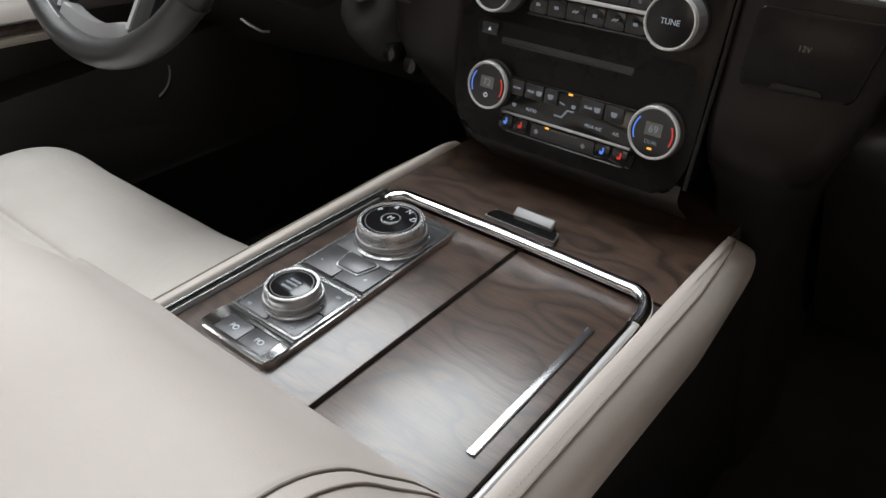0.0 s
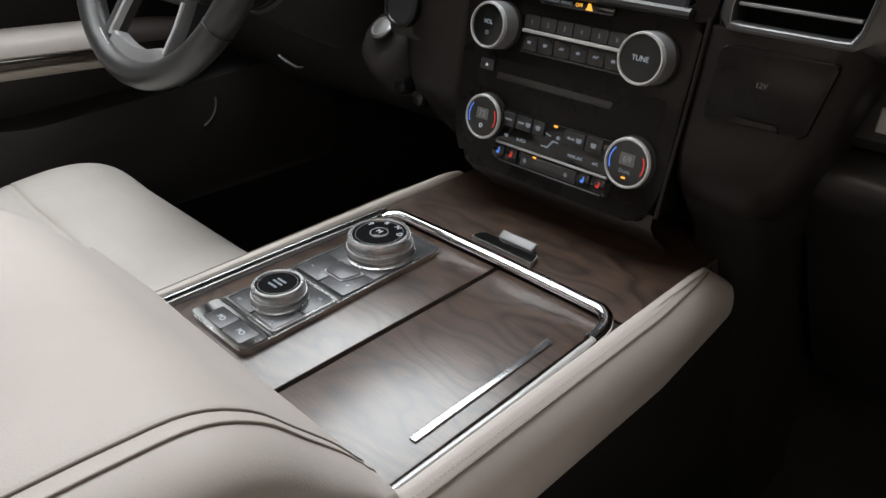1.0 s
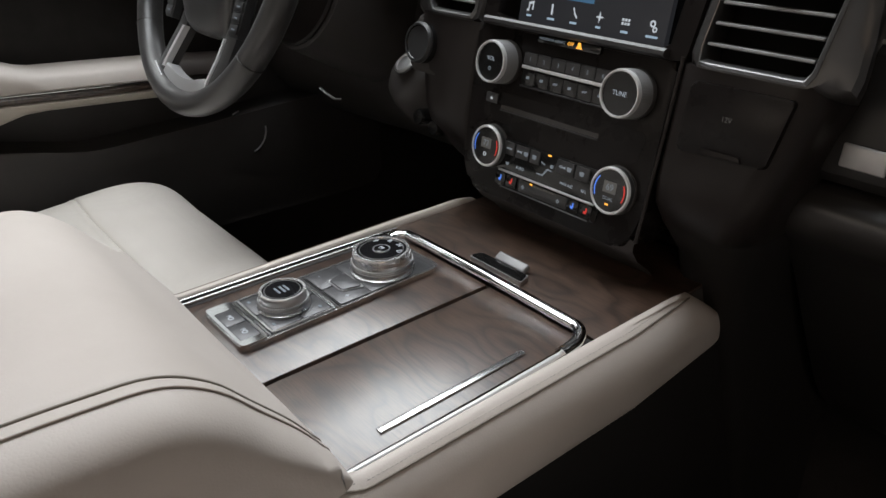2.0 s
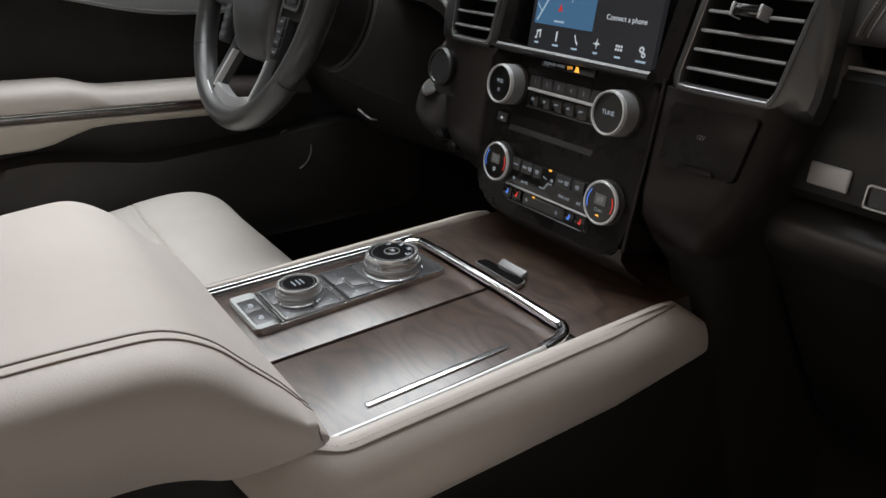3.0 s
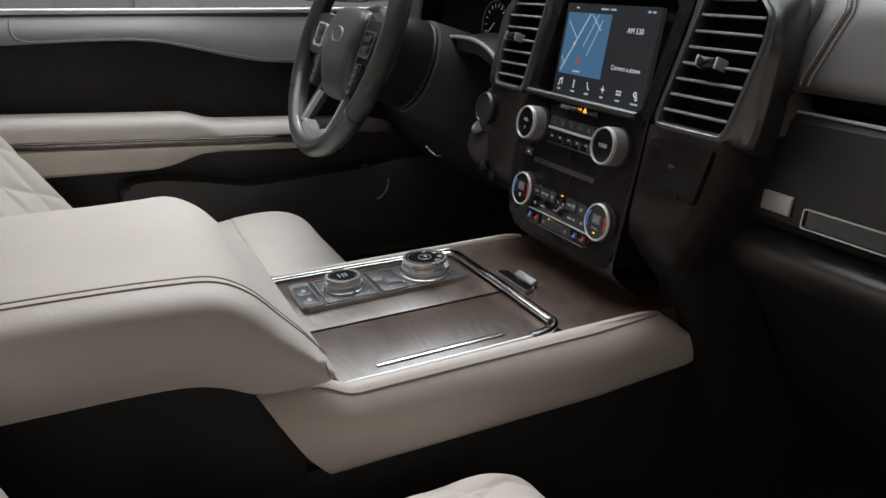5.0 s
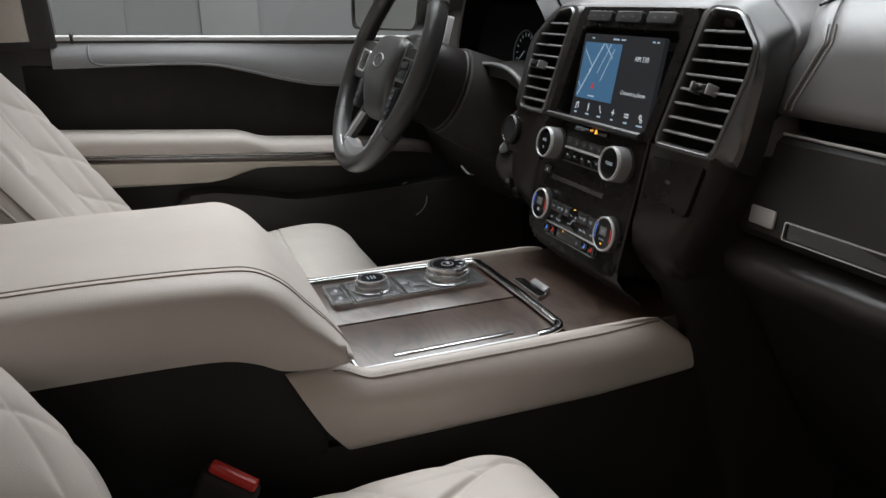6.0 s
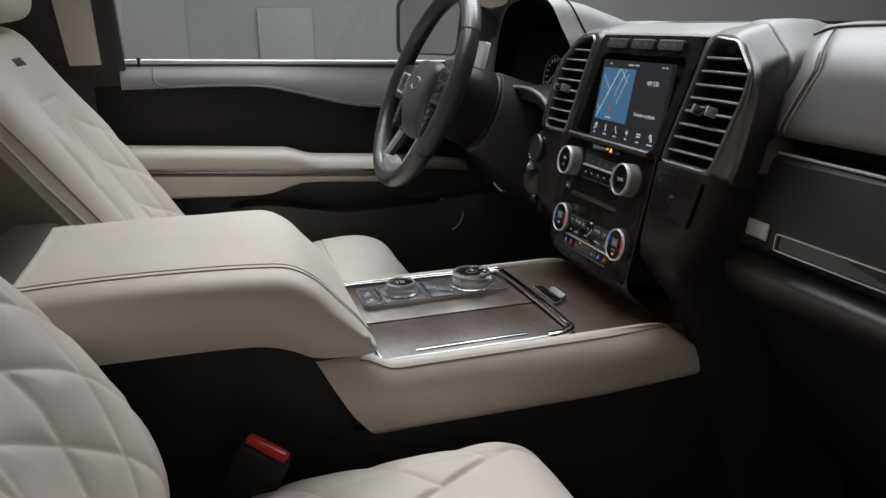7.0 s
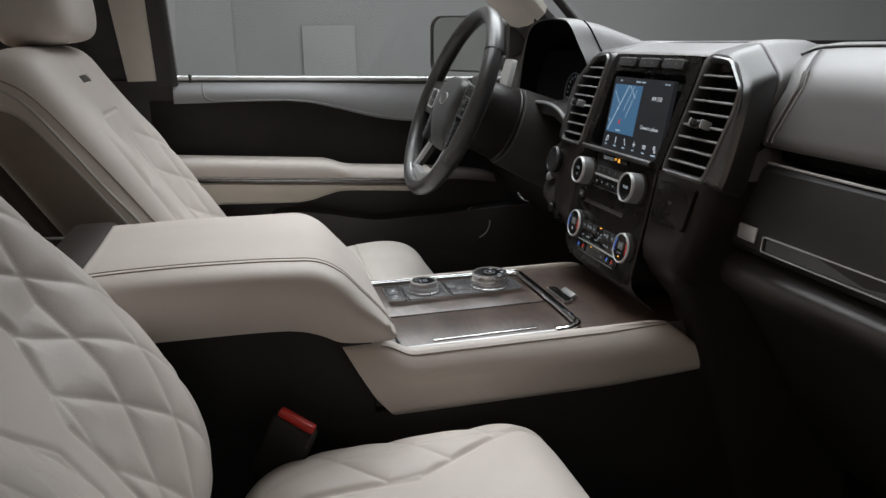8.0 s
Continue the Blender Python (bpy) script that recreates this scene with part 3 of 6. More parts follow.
def pad(profile, sections):
    bm = loft([[Vector((x, q.x, q.y)) for q in inset(profile, d)] for x, d in sections], caps=False)
    bm.verts.ensure_lookup_table()
    n = len(profile)
    for start in (0, (len(sections) - 1) * n):
        ring = [bm.verts[start + i] for i in range(n)]
        for k in range(n // 2 - 4):
            bm.faces.new((ring[k], ring[k + 1], ring[n - 5 - k], ring[n - 4 - k]))
        bm.faces.new(ring[n // 2 - 4:n // 2 + 1])
        bm.faces.new(ring[n - 4:] + ring[:1])
    return bm


HALF = [(0.142, 0.0), (0.1445, 0.0002), (0.1465, 0.0014), (0.1485, 0.0004), (0.157, 0.0014), (0.167, 0.0035), (0.176, 0.0065), (0.183, 0.011), (0.187, 0.017)]
FAR = [(-0.179, 0.024), (-0.174, 0.016), (-0.165, 0.010), (-0.150, 0.005), (-0.128, 0.0012), (-0.100, -0.001)]   # the driver's edge is rounded further in
arm_bm = pad(PROFILE, FAR + [(-0.05, 0.0), (0.02, 0.001), (0.10, 0.0)] + HALF)
for v in arm_bm.verts:
    if v.co.x < -0.09:   # the driver's edge draws in and sinks towards the rear
        k = min(1.0, max(0.0, (-0.44 - v.co.y) / 0.14))
        k = k * k * (3 - 2 * k) * (-0.09 - v.co.x) / 0.089
        v.co.x += 0.034 * k
        v.co.z -= 0.006 * k * (v.co.z > 0.60)
bmesh.ops.recalc_face_normals(arm_bm, faces=arm_bm.faces)
for f in arm_bm.faces:
    f.smooth = True
arm_bm.to_mesh(armrest.data)
arm_bm.free()
for x, d in ((0.1465, 0.0006), (0.1570, 0.0008)):
    line = [Vector((x, q.x, q.y)) for q in inset(PROFILE, d)][0:42]
    part("seam", tube(line, 0.0009 if x < 0.15 else 0.0007, n=6), THREAD if x < 0.15 else FADED, armrest, "dark stitched edge seam")

# ---- seat belt buckle ----
buckle = thing("seat_belt_buckle", "black seat belt buckle with a red release button beside the seat", "buckle")
BK = Matrix.Translation((0.232, -0.522, 0.468)) @ pose(0, 0, 0, 0, 0, 62) @ pose(0, 0, 0, 0, 26, 0)
part("buckle_body", rbox((0.054, 0.022, 0.085), 0.006, 3, BK @ Matrix.Translation((0, 0, -0.046))), PITCH, buckle, "black plastic buckle housing")
part("release_button", rbox((0.046, 0.012, 0.010), 0.003, 3, BK @ Matrix.Translation((0, -0.001, -0.0005))), RED, buckle, "red release button")
part("stalk", rbox((0.040, 0.012, 0.20), 0.004, 2, BK @ Matrix.Translation((0, 0, -0.18))), PITCH, buckle, "black webbing stalk")


# ---- seats ----
def groove(m, b, phase, lean):
    """Relief of the quilting, m from the outer edge and b along the cushion: puffed pads between sunk seams."""
    if lean:
        u, v = (m + 0.35 * b - 0.168) / 0.058, (b - 1.3 * m + 0.056) / 0.10
    else:
        u, v = (m + 0.1 * b) / 0.058 - 0.38, (b - 0.95 * m) / 0.10 + 0.19 + phase
    near = min(abs(u - round(u)) * 0.062, abs(v - round(v)) * 0.075)
    return 0.0040 * (1 - math.exp(-(near / 0.011) ** 1.3)) - 0.0011 * math.exp(-(near / 0.0018) ** 2)


def step(a, b, t):
    k = min(1.0, max(0.0, (t - a) / (b - a)))
    return k * k * (3 - 2 * k)


def cushion_mesh(W, L, T, bol, width, nx, ny, nose, heel, taper, quilt, seams, cross=None, plan=0.80, upper=0.0, splay=None, lean=False):
    """A cushion: lateral x, length y from 0 to L, height z; bolsters rise beyond |x| > W - edge.
    With upper set, the centre thickens and the bolsters and quilting fade towards the far end."""
    rings = []
    for j in range(ny + 1):
        t = j / ny
        y = L * t
        k0 = min(1.0, y / heel)
        k1 = min(1.0, (L - y) / nose)
        g = (1 - (1 - k0) ** 2.6) ** 0.42 * (1 - (1 - k1) ** 2.6) ** 0.42
        g = max(g, 0.04)
        w = (W - taper * t * t) * (plan + (1 - plan) * g)
        fade = step(0.60, 0.84, t) if upper else 0.0
        quiet = 1 - (step(0.56, 0.74, t) if upper else 0.0)
        edge = width if splay is None else min(w - 0.02, max(0.04, width + splay[1] * max(0.0, (splay[0] - y) * splay[2])))
        ring = []
        for i in range(nx + 1):
            f = -1 + 2 * i / nx
            f = math.sin(f * math.pi / 2) * 0.35 + f * 0.65
            x = w * f
            side = (1 - abs(f) ** 7) ** 0.34 if abs(f) < 1 else 0.0
            e = (abs(x) - (w - edge)) / edge
            rise = 0.0
            if e > 0:
                r = min(1.0, e / 0.62)
                rise = bol * (r * r * (3 - 2 * r))
            z = (T + upper * fade + rise * (1 - fade) ) * side * g
            live = side * g
            m = w - abs(x)
            if quilt and quilt[0] < m < edge:
                z += groove(m, y, quilt[1], lean) * min(1, (edge - m) / 0.008) * min(1, (m - quilt[0]) / 0.008) * live * quiet
            for s in seams:
                at = edge if s == width else s
                z -= 0.0030 * math.exp(-((m - at) / 0.0042) ** 2) * live * quiet
            if cross and (cross[3] or e < 0.03):
                z -= (cross[1] * math.exp(-((y - cross[0]) / cross[2]) ** 2) + cross[3] * step(cross[0], cross[0] - 0.012, y)) * live
            ring.append((x, y, z))
        for i in range(1, 14):
            f = 1 - 2 * i / 14
            x = w * f
            side = (1 - abs(f) ** 8) ** 0.5
            ring.append((x, y, -T * 0.9 * side * g))
        rings.append(ring)
    return rings


LB = 0.625     # length of a backrest


def flank(y, h, heel):
    """Half-width of the backrest's flank at the length y and the height h over its middle plane."""
    t = y / LB
    k0, k1 = min(1.0, y / heel), min(1.0, (LB - y) / 0.075)
    g = (1 - (1 - k0) ** 2.6) ** 0.42 * (1 - (1 - k1) ** 2.6) ** 0.42
    w = (0.255 - 0.026 * t * t) * (0.80 + 0.20 * g)
    fade = step(0.60, 0.84, t)
    if h >= 0:
        side = min(1.0, h / ((0.070 + 0.030 * fade + 0.036 * (1 - fade)) * g))
        return w * (1 - side ** (1 / 0.34)) ** (1 / 7)
    side = min(0.999, -h / (0.063 * g))
    return w * (1 - side * side) ** (1 / 8)


def seat(name, cx, dz, front, back_y, back_z, heel, recline, label, mirror):
    st = thing(name, label, "car seat", group="front seats")
    # cushion
    L = 0.49 if mirror else 0.385
    rings = cushion_mesh(0.245 if mirror else 0.250, L, 0.075, 0.013 if mirror else 0.007, 0.125, 150 if mirror else 250, 190, 0.125 if mirror else 0.075, 0.05 if mirror else 0.12, 0.004, None if mirror else (0.022, 0.3), () if mirror else (0.125, 0.022), (0.340, 0.004, 0.0016, 0.002) if mirror else None, 0.93 if mirror else 0.86, splay=None if mirror else (0.20, -0.60, -1.0))
    base = Matrix.Translation((cx + (0.0 if mirror else 0.002), front - L + (0.014 if mirror else 0.0), 0.317 + dz)) @ pose(0, 0, 0, 4.9 if mirror else 1.8, 0, 0)
    bm = loft([[base @ Vector(p) for p in r] for r in rings])
    part("seat_cushion", bm, PERF if mirror else CREAM, st, "smooth cream leather cushion" if mirror else "cream leather cushion, quilted at the sides", smooth=80)
    # backrest: the same cushion form set upright and reclined
    rings = cushion_mesh(0.255, LB, 0.070 if mirror else 0.078, 0.036 if mirror else 0.045, 0.172, 150 if mirror else 260, 230, 0.075, heel, 0.026, (0.046, 0.0), (0.172, 0.046), (0.462, 0.0034, 0.0032, 0.0), 0.80 if mirror else 0.755, 0.030, splay=None if mirror else (0.275, 0.72, 1.0), lean=not mirror)
    back = Matrix.Translation((cx, back_y, back_z)) @ pose(0, 0, 0, 90 + recline, 0, 0) @ Matrix.Diagonal((1, 1, -1, 1))
    bm = loft([[back @ Vector(p) for p in r] for r in rings])
    part("backrest", bm, CREAM, st, "cream leather backrest with diamond-quilted bolsters", smooth=80)
    # two pipings and a seam along each flank; panel behind browned to imitate shade
    UPPER = smooth_line([(0.10, 0.060, 0), (0.20, 0.059, 0), (0.303, 0.057, 0), (0.378, 0.051, 0), (0.447, 0.048, 0), (0.524, 0.042, 0), (0.565, 0.028, 0), (0.59, 0.004, 0)], 6)
    LOWER = smooth_line([(0.06, 0.040, 0), (0.20, 0.043, 0), (0.308, 0.042, 0), (0.376, 0.039, 0), (0.453, 0.034, 0), (0.515, 0.026, 0), (0.545, 0.008, 0), (0.56, -0.02, 0)], 6)
    EDGE = smooth_line([(0.10, 0.078, 0), (0.20, 0.076, 0), (0.293, 0.073, 0), (0.378, 0.069, 0), (0.445, 0.064, 0), (0.535, 0.054, 0), (0.578, 0.034, 0), (0.60, 0.01, 0)], 6)
    for s in (-1, 1):
        for path, material, r, words in ((UPPER, PALE, 0.0024, "pale piping on the bolster flank"), (LOWER, PALE, 0.0022, "pale piping on the bolster flank"), (EDGE, THREAD, 0.0011, "dark seam on the bolster flank")):
            line = [back @ Vector((s * (flank(p.x, p.y, heel) + 0.0012), p.x, p.y)) for p in path]
            part("flank_piping" if material is PALE else "flank_seam", tube(line, r, n=8, up=(1, 0, 0)), material, st, words)
        strip = []
        for p in LOWER:
            top = p.y - 0.002
            levels = [top - (top + 0.058) * k / 7 for k in range(8)]
            outer = [(flank(p.x, h, heel) + 0.0030, h) for h in levels]
            inner = [(x - 0.02, h) for x, h in outer[::-1]]
            strip.append([back @ Vector((s * x, p.x, h)) for x, h in outer + inner])
        part("flank_panel", loft(strip), FLANKSHADE, st, "flank panel in cream leather darkened to taupe for shade", smooth=60)
    # shell behind the backrest
    shell = [[back @ Vector((x * 0.93, y, -0.03 + z * 1.4)) for x, y, z in r] for r in cushion_mesh(0.25, LB * 0.98, 0.05, 0, 0.1, 30, 24, 0.10, 0.05, 0.05, None, ())]
    part("back_shell", loft(shell), BROWN, st, "dark brown seat back shell", smooth=80)
    # head restraint
    hr = []
    for j in range(25):
        a = -math.pi / 2 + math.pi * j / 24
        cz, sz = math.copysign(abs(math.cos(a)) ** 0.34, math.cos(a)), math.copysign(abs(math.sin(a)) ** 0.55, math.sin(a))
        ring = []
        for i in range(40):
            b = 2 * math.pi * i / 40
            cx2, sx2 = math.copysign(abs(math.cos(b)) ** 0.45, math.cos(b)), math.copysign(abs(math.sin(b)) ** 0.5, math.sin(b))
            ring.append((0.148 * cz * cx2, 0.068 * cz * sx2, 0.092 * sz))
        hr.append(ring)
    hm = Matrix.Translation((cx, back_y - 0.262, back_z + 0.645)) @ pose(0, 0, 0, 7, 0, 0)
    part("headrest", loft([[hm @ Vector(p) for p in r] for r in hr]), CREAM, st, "padded cream leather head restraint", smooth=80)
    for s in (-1, 1):
        part("headrest_post", tube([back @ Vector((s * 0.06, LB - 0.06, -0.01)), hm @ Vector((s * 0.06, -0.01, -0.05))], 0.006, n=12, up=(1, 0, 0)), CHROME, st, "metal head restraint post")
    part("logo_tab", rbox((0.070, 0.015, 0.003), 0.001, 2, back @ Matrix.Translation((0.050, LB - 0.098, 0.0985))), BROWN, st, "small dark brown tab on the backrest")
    if mirror:
        lever = part("side_lever_base", span(-0.196, -0.170, -0.872, -0.786, 0.566, 0.594, 0.010, 3), PITCH, st, "black recliner housing beside the backrest")
        part("side_lever", tube([(-0.172, -0.868, 0.611), (-0.172, -0.83, 0.6085), (-0.172, -0.792, 0.602)], 0.0040, 0.0026, 10), SATIN, lever, "slim bright metal recliner lever")
    part("seat_base", span(cx - 0.22, cx + 0.22, front - L + 0.02, front - 0.06, 0.04, 0.31 + dz, 0.02), BLACK, st, "black plastic seat base")
    return st


seat("driver_seat", -0.440, 0.012, -0.196, -0.612, 0.335, 0.11, 32.5, "cream leather driver seat, reclined, with quilted bolsters", True)
seat("passenger_seat", 0.448, 0.030, -0.213, -0.652, 0.390, 0.28, 37.5, "cream leather passenger seat, reclined, with quilted bolsters", False)


# ---- driver door ----
DOOR = Matrix(((0, 0, 1, 0), (1, 0, 0, 0), (0, 1, 0, 0), (0, 0, 0, 1)))   # u along the car, v up, w into the cabin
DOORPAD = hide("grey_door_skin", (0.30, 0.30, 0.303), (0.345, 0.345, 0.348), 0.42, cell=600)
door = thing("driver_door", "closed driver door with dark upper pad and cream armrest", "car door")


def fall(y):
    return -0.072 * (y + 0.68)


part("door_shell", slab(rounded([(-0.98, 0.02), (0.52, 0.02), (0.52, 0.765), (-0.10, 0.792), (-0.70, 0.808), (-0.98, 0.81)], 0.03), -0.86, -0.795, DOOR, 0.004), BLACK, door, "black door panel")
PADLOW = smooth_line([(-0.706, 0.758, 0), (-0.60, 0.7575, 0), (-0.50, 0.7565, 0), (-0.42, 0.751, 0), (-0.35, 0.735, 0), (-0.27, 0.713, 0), (-0.20, 0.700, 0), (-0.10, 0.694, 0), (0.10, 0.691, 0), (0.30, 0.690, 0)], 6)


def pad_face(y, k):
    """A point of the door's upper pad: k runs from its lower edge to the window seal."""
    low = min(PADLOW, key=lambda p: abs(p.x - y)).y
    top = 0.8075 - 0.034 * (y + 0.706)
    bulge = math.sin(math.pi * min(1.0, k * 1.1)) * 0.004
    return Vector((-0.772 - 0.026 * k ** 1.6 + bulge, y, low + (top - low) * k))


part("upper_pad", loft([[pad_face(p.x, k / 8) for k in range(9)] + [Vector((-0.80, p.x, 0.80 - 0.034 * (p.x + 0.706))), Vector((-0.80, p.x, p.y))] for p in PADLOW]), DOORPAD, door, "dark grey soft upper pad", smooth=60)
border = [pad_face(y, k) + Vector((0.0011, 0, 0)) for y, k in ((-0.641, 0.86), (-0.642, 0.75), (-0.6425, 0.6), (-0.642, 0.45), (-0.6405, 0.32), (-0.637, 0.21), (-0.630, 0.13), (-0.621, 0.085), (-0.612, 0.065))] + [pad_face(p.x, 0.055) + Vector((0.0012, 0, 0)) for p in PADLOW if p.x > -0.60]
part("pad_piping", tube(border, 0.0022, n=8, up=(1, 0, 0)), VANE, door, "pale piping along the pad")
# Seal that also paints the light caught by the pad's rounded top.
part("window_seal", tube([(-0.80, -0.71, 0.8125), (-0.80, -0.10, 0.7915), (-0.80, 0.40, 0.776)], 0.0060, 0.0062, 10), BEZEL, door, "window seal, pale and thick for light on the pad's top edge")
part("lock_pin", lathe([(0.0035, -0.01), (0.0040, 0.010), (0.0042, 0.013), (0.002, 0.015)], Matrix.Translation((-0.797, -0.668, 0.806)), 16), BLACK, door, "black lock pin")
part("wood_inlay", slab([(-0.76, 0.63), (0.40, 0.55), (0.40, 0.70), (-0.10, 0.705), (-0.35, 0.745), (-0.76, 0.765)], -0.797, -0.790, DOOR, 0.002), surface("dark_door_inlay", (0.010, 0.0085, 0.0078), (0.019, 0.0165, 0.0150), 0.42, grain=500, patch=22, spec=0.25), door, "very dark wood inlay")
# padded armrest with a step where the switch panel begins
ARM = [(-0.795, 0.600), (-0.795, 0.640), (-0.755, 0.6445), (-0.712, 0.642), (-0.699, 0.634), (-0.694, 0.622), (-0.696, 0.606), (-0.705, 0.603)]
secs = []
for y in [-0.98, -0.9, -0.8, -0.7, -0.6, -0.5, -0.42, -0.385, -0.365, -0.345, -0.325, -0.30, -0.2, -0.14]:
    k = min(1, max(0, (y + 0.388) / 0.06))
    k = k * k * (3 - 2 * k)
    secs.append([Vector((x, y, z + fall(y) - 0.014 * k * (z > 0.615))) for x, z in ARM])
part("arm_pad", loft(secs), CREAM, door, "padded cream armrest with a step", smooth=50)
# The armrest runs on here; brown puts the shade into its colour.
pull = []
for y, drop, inn in ((-0.138, 0.0, 0.0), (-0.09, 0.002, 0.004), (-0.04, 0.004, 0.010), (0.0, 0.008, 0.022), (0.03, 0.016, 0.045)):
    pull.append([Vector((x - inn * (x > -0.75), y, z + fall(y) - 0.014 * (z > 0.615) - drop)) for x, z in ARM])
part("door_pull", loft(pull), BROWN, door, "pull at the front of the armrest, dark brown for its shade", smooth=50)
part("arm_strip", loft([[Vector((x, y, z + fall(y))) for x, z in ((-0.795, 0.592), (-0.795, 0.6025), (-0.700, 0.6025), (-0.6965, 0.598), (-0.700, 0.592))] for y in (-0.98, -0.5, -0.14)]), DARKWOOD, door, "brown wood strip below the armrest")
part("strip_edge", tube([(-0.6975, y, 0.6035 + fall(y)) for y in (-0.98, -0.5, -0.14)], 0.0012, n=8), CHROME, door, "fine bright strip edge")
low = []
for y in [-0.98, -0.8, -0.6, -0.5, -0.45, -0.42, -0.39, -0.36, -0.33, -0.30, -0.25, -0.2, -0.14]:
    k = min(1, max(0, (y + 0.45) / 0.11))
    k = k * k * (3 - 2 * k)
    b = 0.5395 + 0.036 * k + fall(y) * k + (1 - k) * (fall(y) * 0.55)
    top = 0.5905 + fall(y)
    low.append([Vector(p) for p in ((-0.795, y, b - 0.006), (-0.795, y, top), (-0.702, y, top), (-0.698, y, top - 0.003), (-0.700, y, b + 0.006), (-0.708, y, b))])
part("lower_band", loft(low), TRIM, door, "cream lower door band", smooth=50)
part("map_pocket", slab(rounded([(-0.50, 0.30), (0.25, 0.28), (0.25, 0.49), (-0.10, 0.475), (-0.28, 0.470), (-0.40, 0.498), (-0.46, 0.505), (-0.52, 0.50)], 0.03), -0.797, -0.725, DOOR, 0.012, 3), BLACK, door, "black map pocket")
# Only the glinting stretches of the ring are built, as bright arcs.
for a0, a1 in ((-72, 4), (100, 118)):
    part("speaker_glint", tube([(-0.7235, -0.029 + 0.039 * math.cos(a), 0.446 + 0.040 * math.sin(a)) for a in np.radians(np.linspace(a0, a1, 16))], 0.0016, n=8, up=(1, 0, 0)), SATIN, door, "bright arc modelled for a glint on the speaker ring")

window = setting("window_1", slab([(-0.70, 0.80), (0.38, 0.765), (0.30, 0.86), (-0.12, 1.22), (-0.66, 1.24)], -0.823, -0.819, DOOR), GLASS, "clear driver door window", "window")
window.visible_shadow = False

pillar = setting("pillar_rear", loft([[Vector(p) for p in ((-0.83, y0, z), (-0.83, y0 + 0.042, z), (-0.79, y0 + 0.042, z), (-0.78, y0 + 0.03, z), (-0.78, y0, z))] for z, y0 in ((0.795, -0.735), (0.81, -0.737), (1.0, -0.745), (1.25, -0.762))]), BLACK, "black door window frame and pillar", "pillar")
setting("pillar_trim", loft([[Vector(p) for p in ((-0.84, y0, z), (-0.84, y0 + w, z), (-0.778, y0 + w, z), (-0.770, y0 + w * 0.8, z), (-0.772, y0, z))] for z, y0, w in ((0.809, -0.796, 0.058), (0.83, -0.799, 0.060), (1.0, -0.818, 0.074), (1.25, -0.85, 0.09))]), PILLAR_LIT, "cream pillar trim behind the driver door", "pillar")
setting("pillar_lower", span(-0.86, -0.79, -1.1, -0.742, 0.04, 0.80, 0.02), BLACK, "black lower pillar trim", "pillar")
setting("pillar_backing", span(-0.86, -0.80, -1.6, -0.775, 0.80, 1.27, 0.02), BLACK, "black pillar and rear window trim", "pillar")
belt = tagged(part("seat_belt", loft([[Vector((-0.745 + 0.003 * k, -0.905 - 0.30 * (z - 0.8) + dy, z)) for k, dy in ((0, 0), (0, 0.048), (1, 0.048), (1, 0))] for z in (0.35, 0.6, 0.8, 1.0, 1.24)]), BLACK), "black seat belt webbing hanging beside the pillar", "seat belt")
setting("pillar_front_base", tube([(-0.80, 0.275, 0.80), (-0.784, 0.19, 0.876), (-0.770, 0.118, 0.940)], 0.070, 0.038, 12), BLACK, "black foot of the windshield pillar", "pillar")
setting("pillar_front", tube([(-0.7705, 0.120, 0.938), (-0.755, 0.065, 0.985), (-0.70, -0.08, 1.13), (-0.64, -0.18, 1.25)], 0.072, 0.040, 12), PILLAR_LIT, "slanting cream windshield pillar trim", "pillar")
setting("pillar_front_cap", tube([(-0.765, 0.355, 0.80), (-0.745, 0.238, 0.915), (-0.715, 0.16, 0.985), (-0.655, 0.01, 1.13), (-0.60, -0.09, 1.25)], 0.010, 0.010, 8), BLACK, "black seal along the windshield edge", "pillar")
wind = setting("windshield", loft([[Vector((x, 0.64 - 0.30 * (x / 0.75) ** 2, 0.86)), Vector((x * 0.86, -0.08 - 0.06 * (x / 0.75) ** 2, 1.28))] for x in np.linspace(-0.76, 0.76, 25)], caps=False, cyclic=False), SHIELD, "clear raked windshield", "windshield")
wind.visible_shadow = False

# side mirror outside the window
wing = thing("wing_mirror", "dark exterior wing mirror seen through the window", "mirror")
shape = rounded([(-0.124, -0.072), (0.10, -0.075), (0.122, 0.045), (0.10, 0.070), (-0.090, 0.074), (-0.120, 0.056)], 0.022)
WM = Matrix(((0.890, 0, 0.457, -1.01), (0.457, 0, -0.890, 0.022), (0, 1, 0, 0.872), (0, 0, 0, 1)))
part("mirror_housing", slab(shape, -0.09, 0.0, WM, 0.0), BLACK, wing, "black mirror housing")
part("mirror_rim", ring_plate(shape, [(u * 0.955, v * 0.935) for u, v in shape], -0.004, 0.006, WM), BLACK, wing)
part("mirror_face", slab([(u * 0.955, v * 0.935) for u, v in shape], -0.002, 0.002, WM), MIRROR, wing, "reflecting mirror glass")
part("mirror_arm", span(-0.95, -0.82, 0.09, 0.15, 0.80, 0.84, 0.012), BLACK, wing, "black mirror arm")

part("mirror_sail", slab(rounded([(0.085, 0.795), (0.235, 0.785), (0.215, 0.85), (0.125, 0.925), (0.09, 0.925)], 0.012), -0.83, -0.805, DOOR, 0.004), BLACK, door, "black corner panel ahead of the window")

# ---- dashboard ----
dash = thing("dashboard", "dark dashboard with padded upper skin and glovebox", "dashboard")
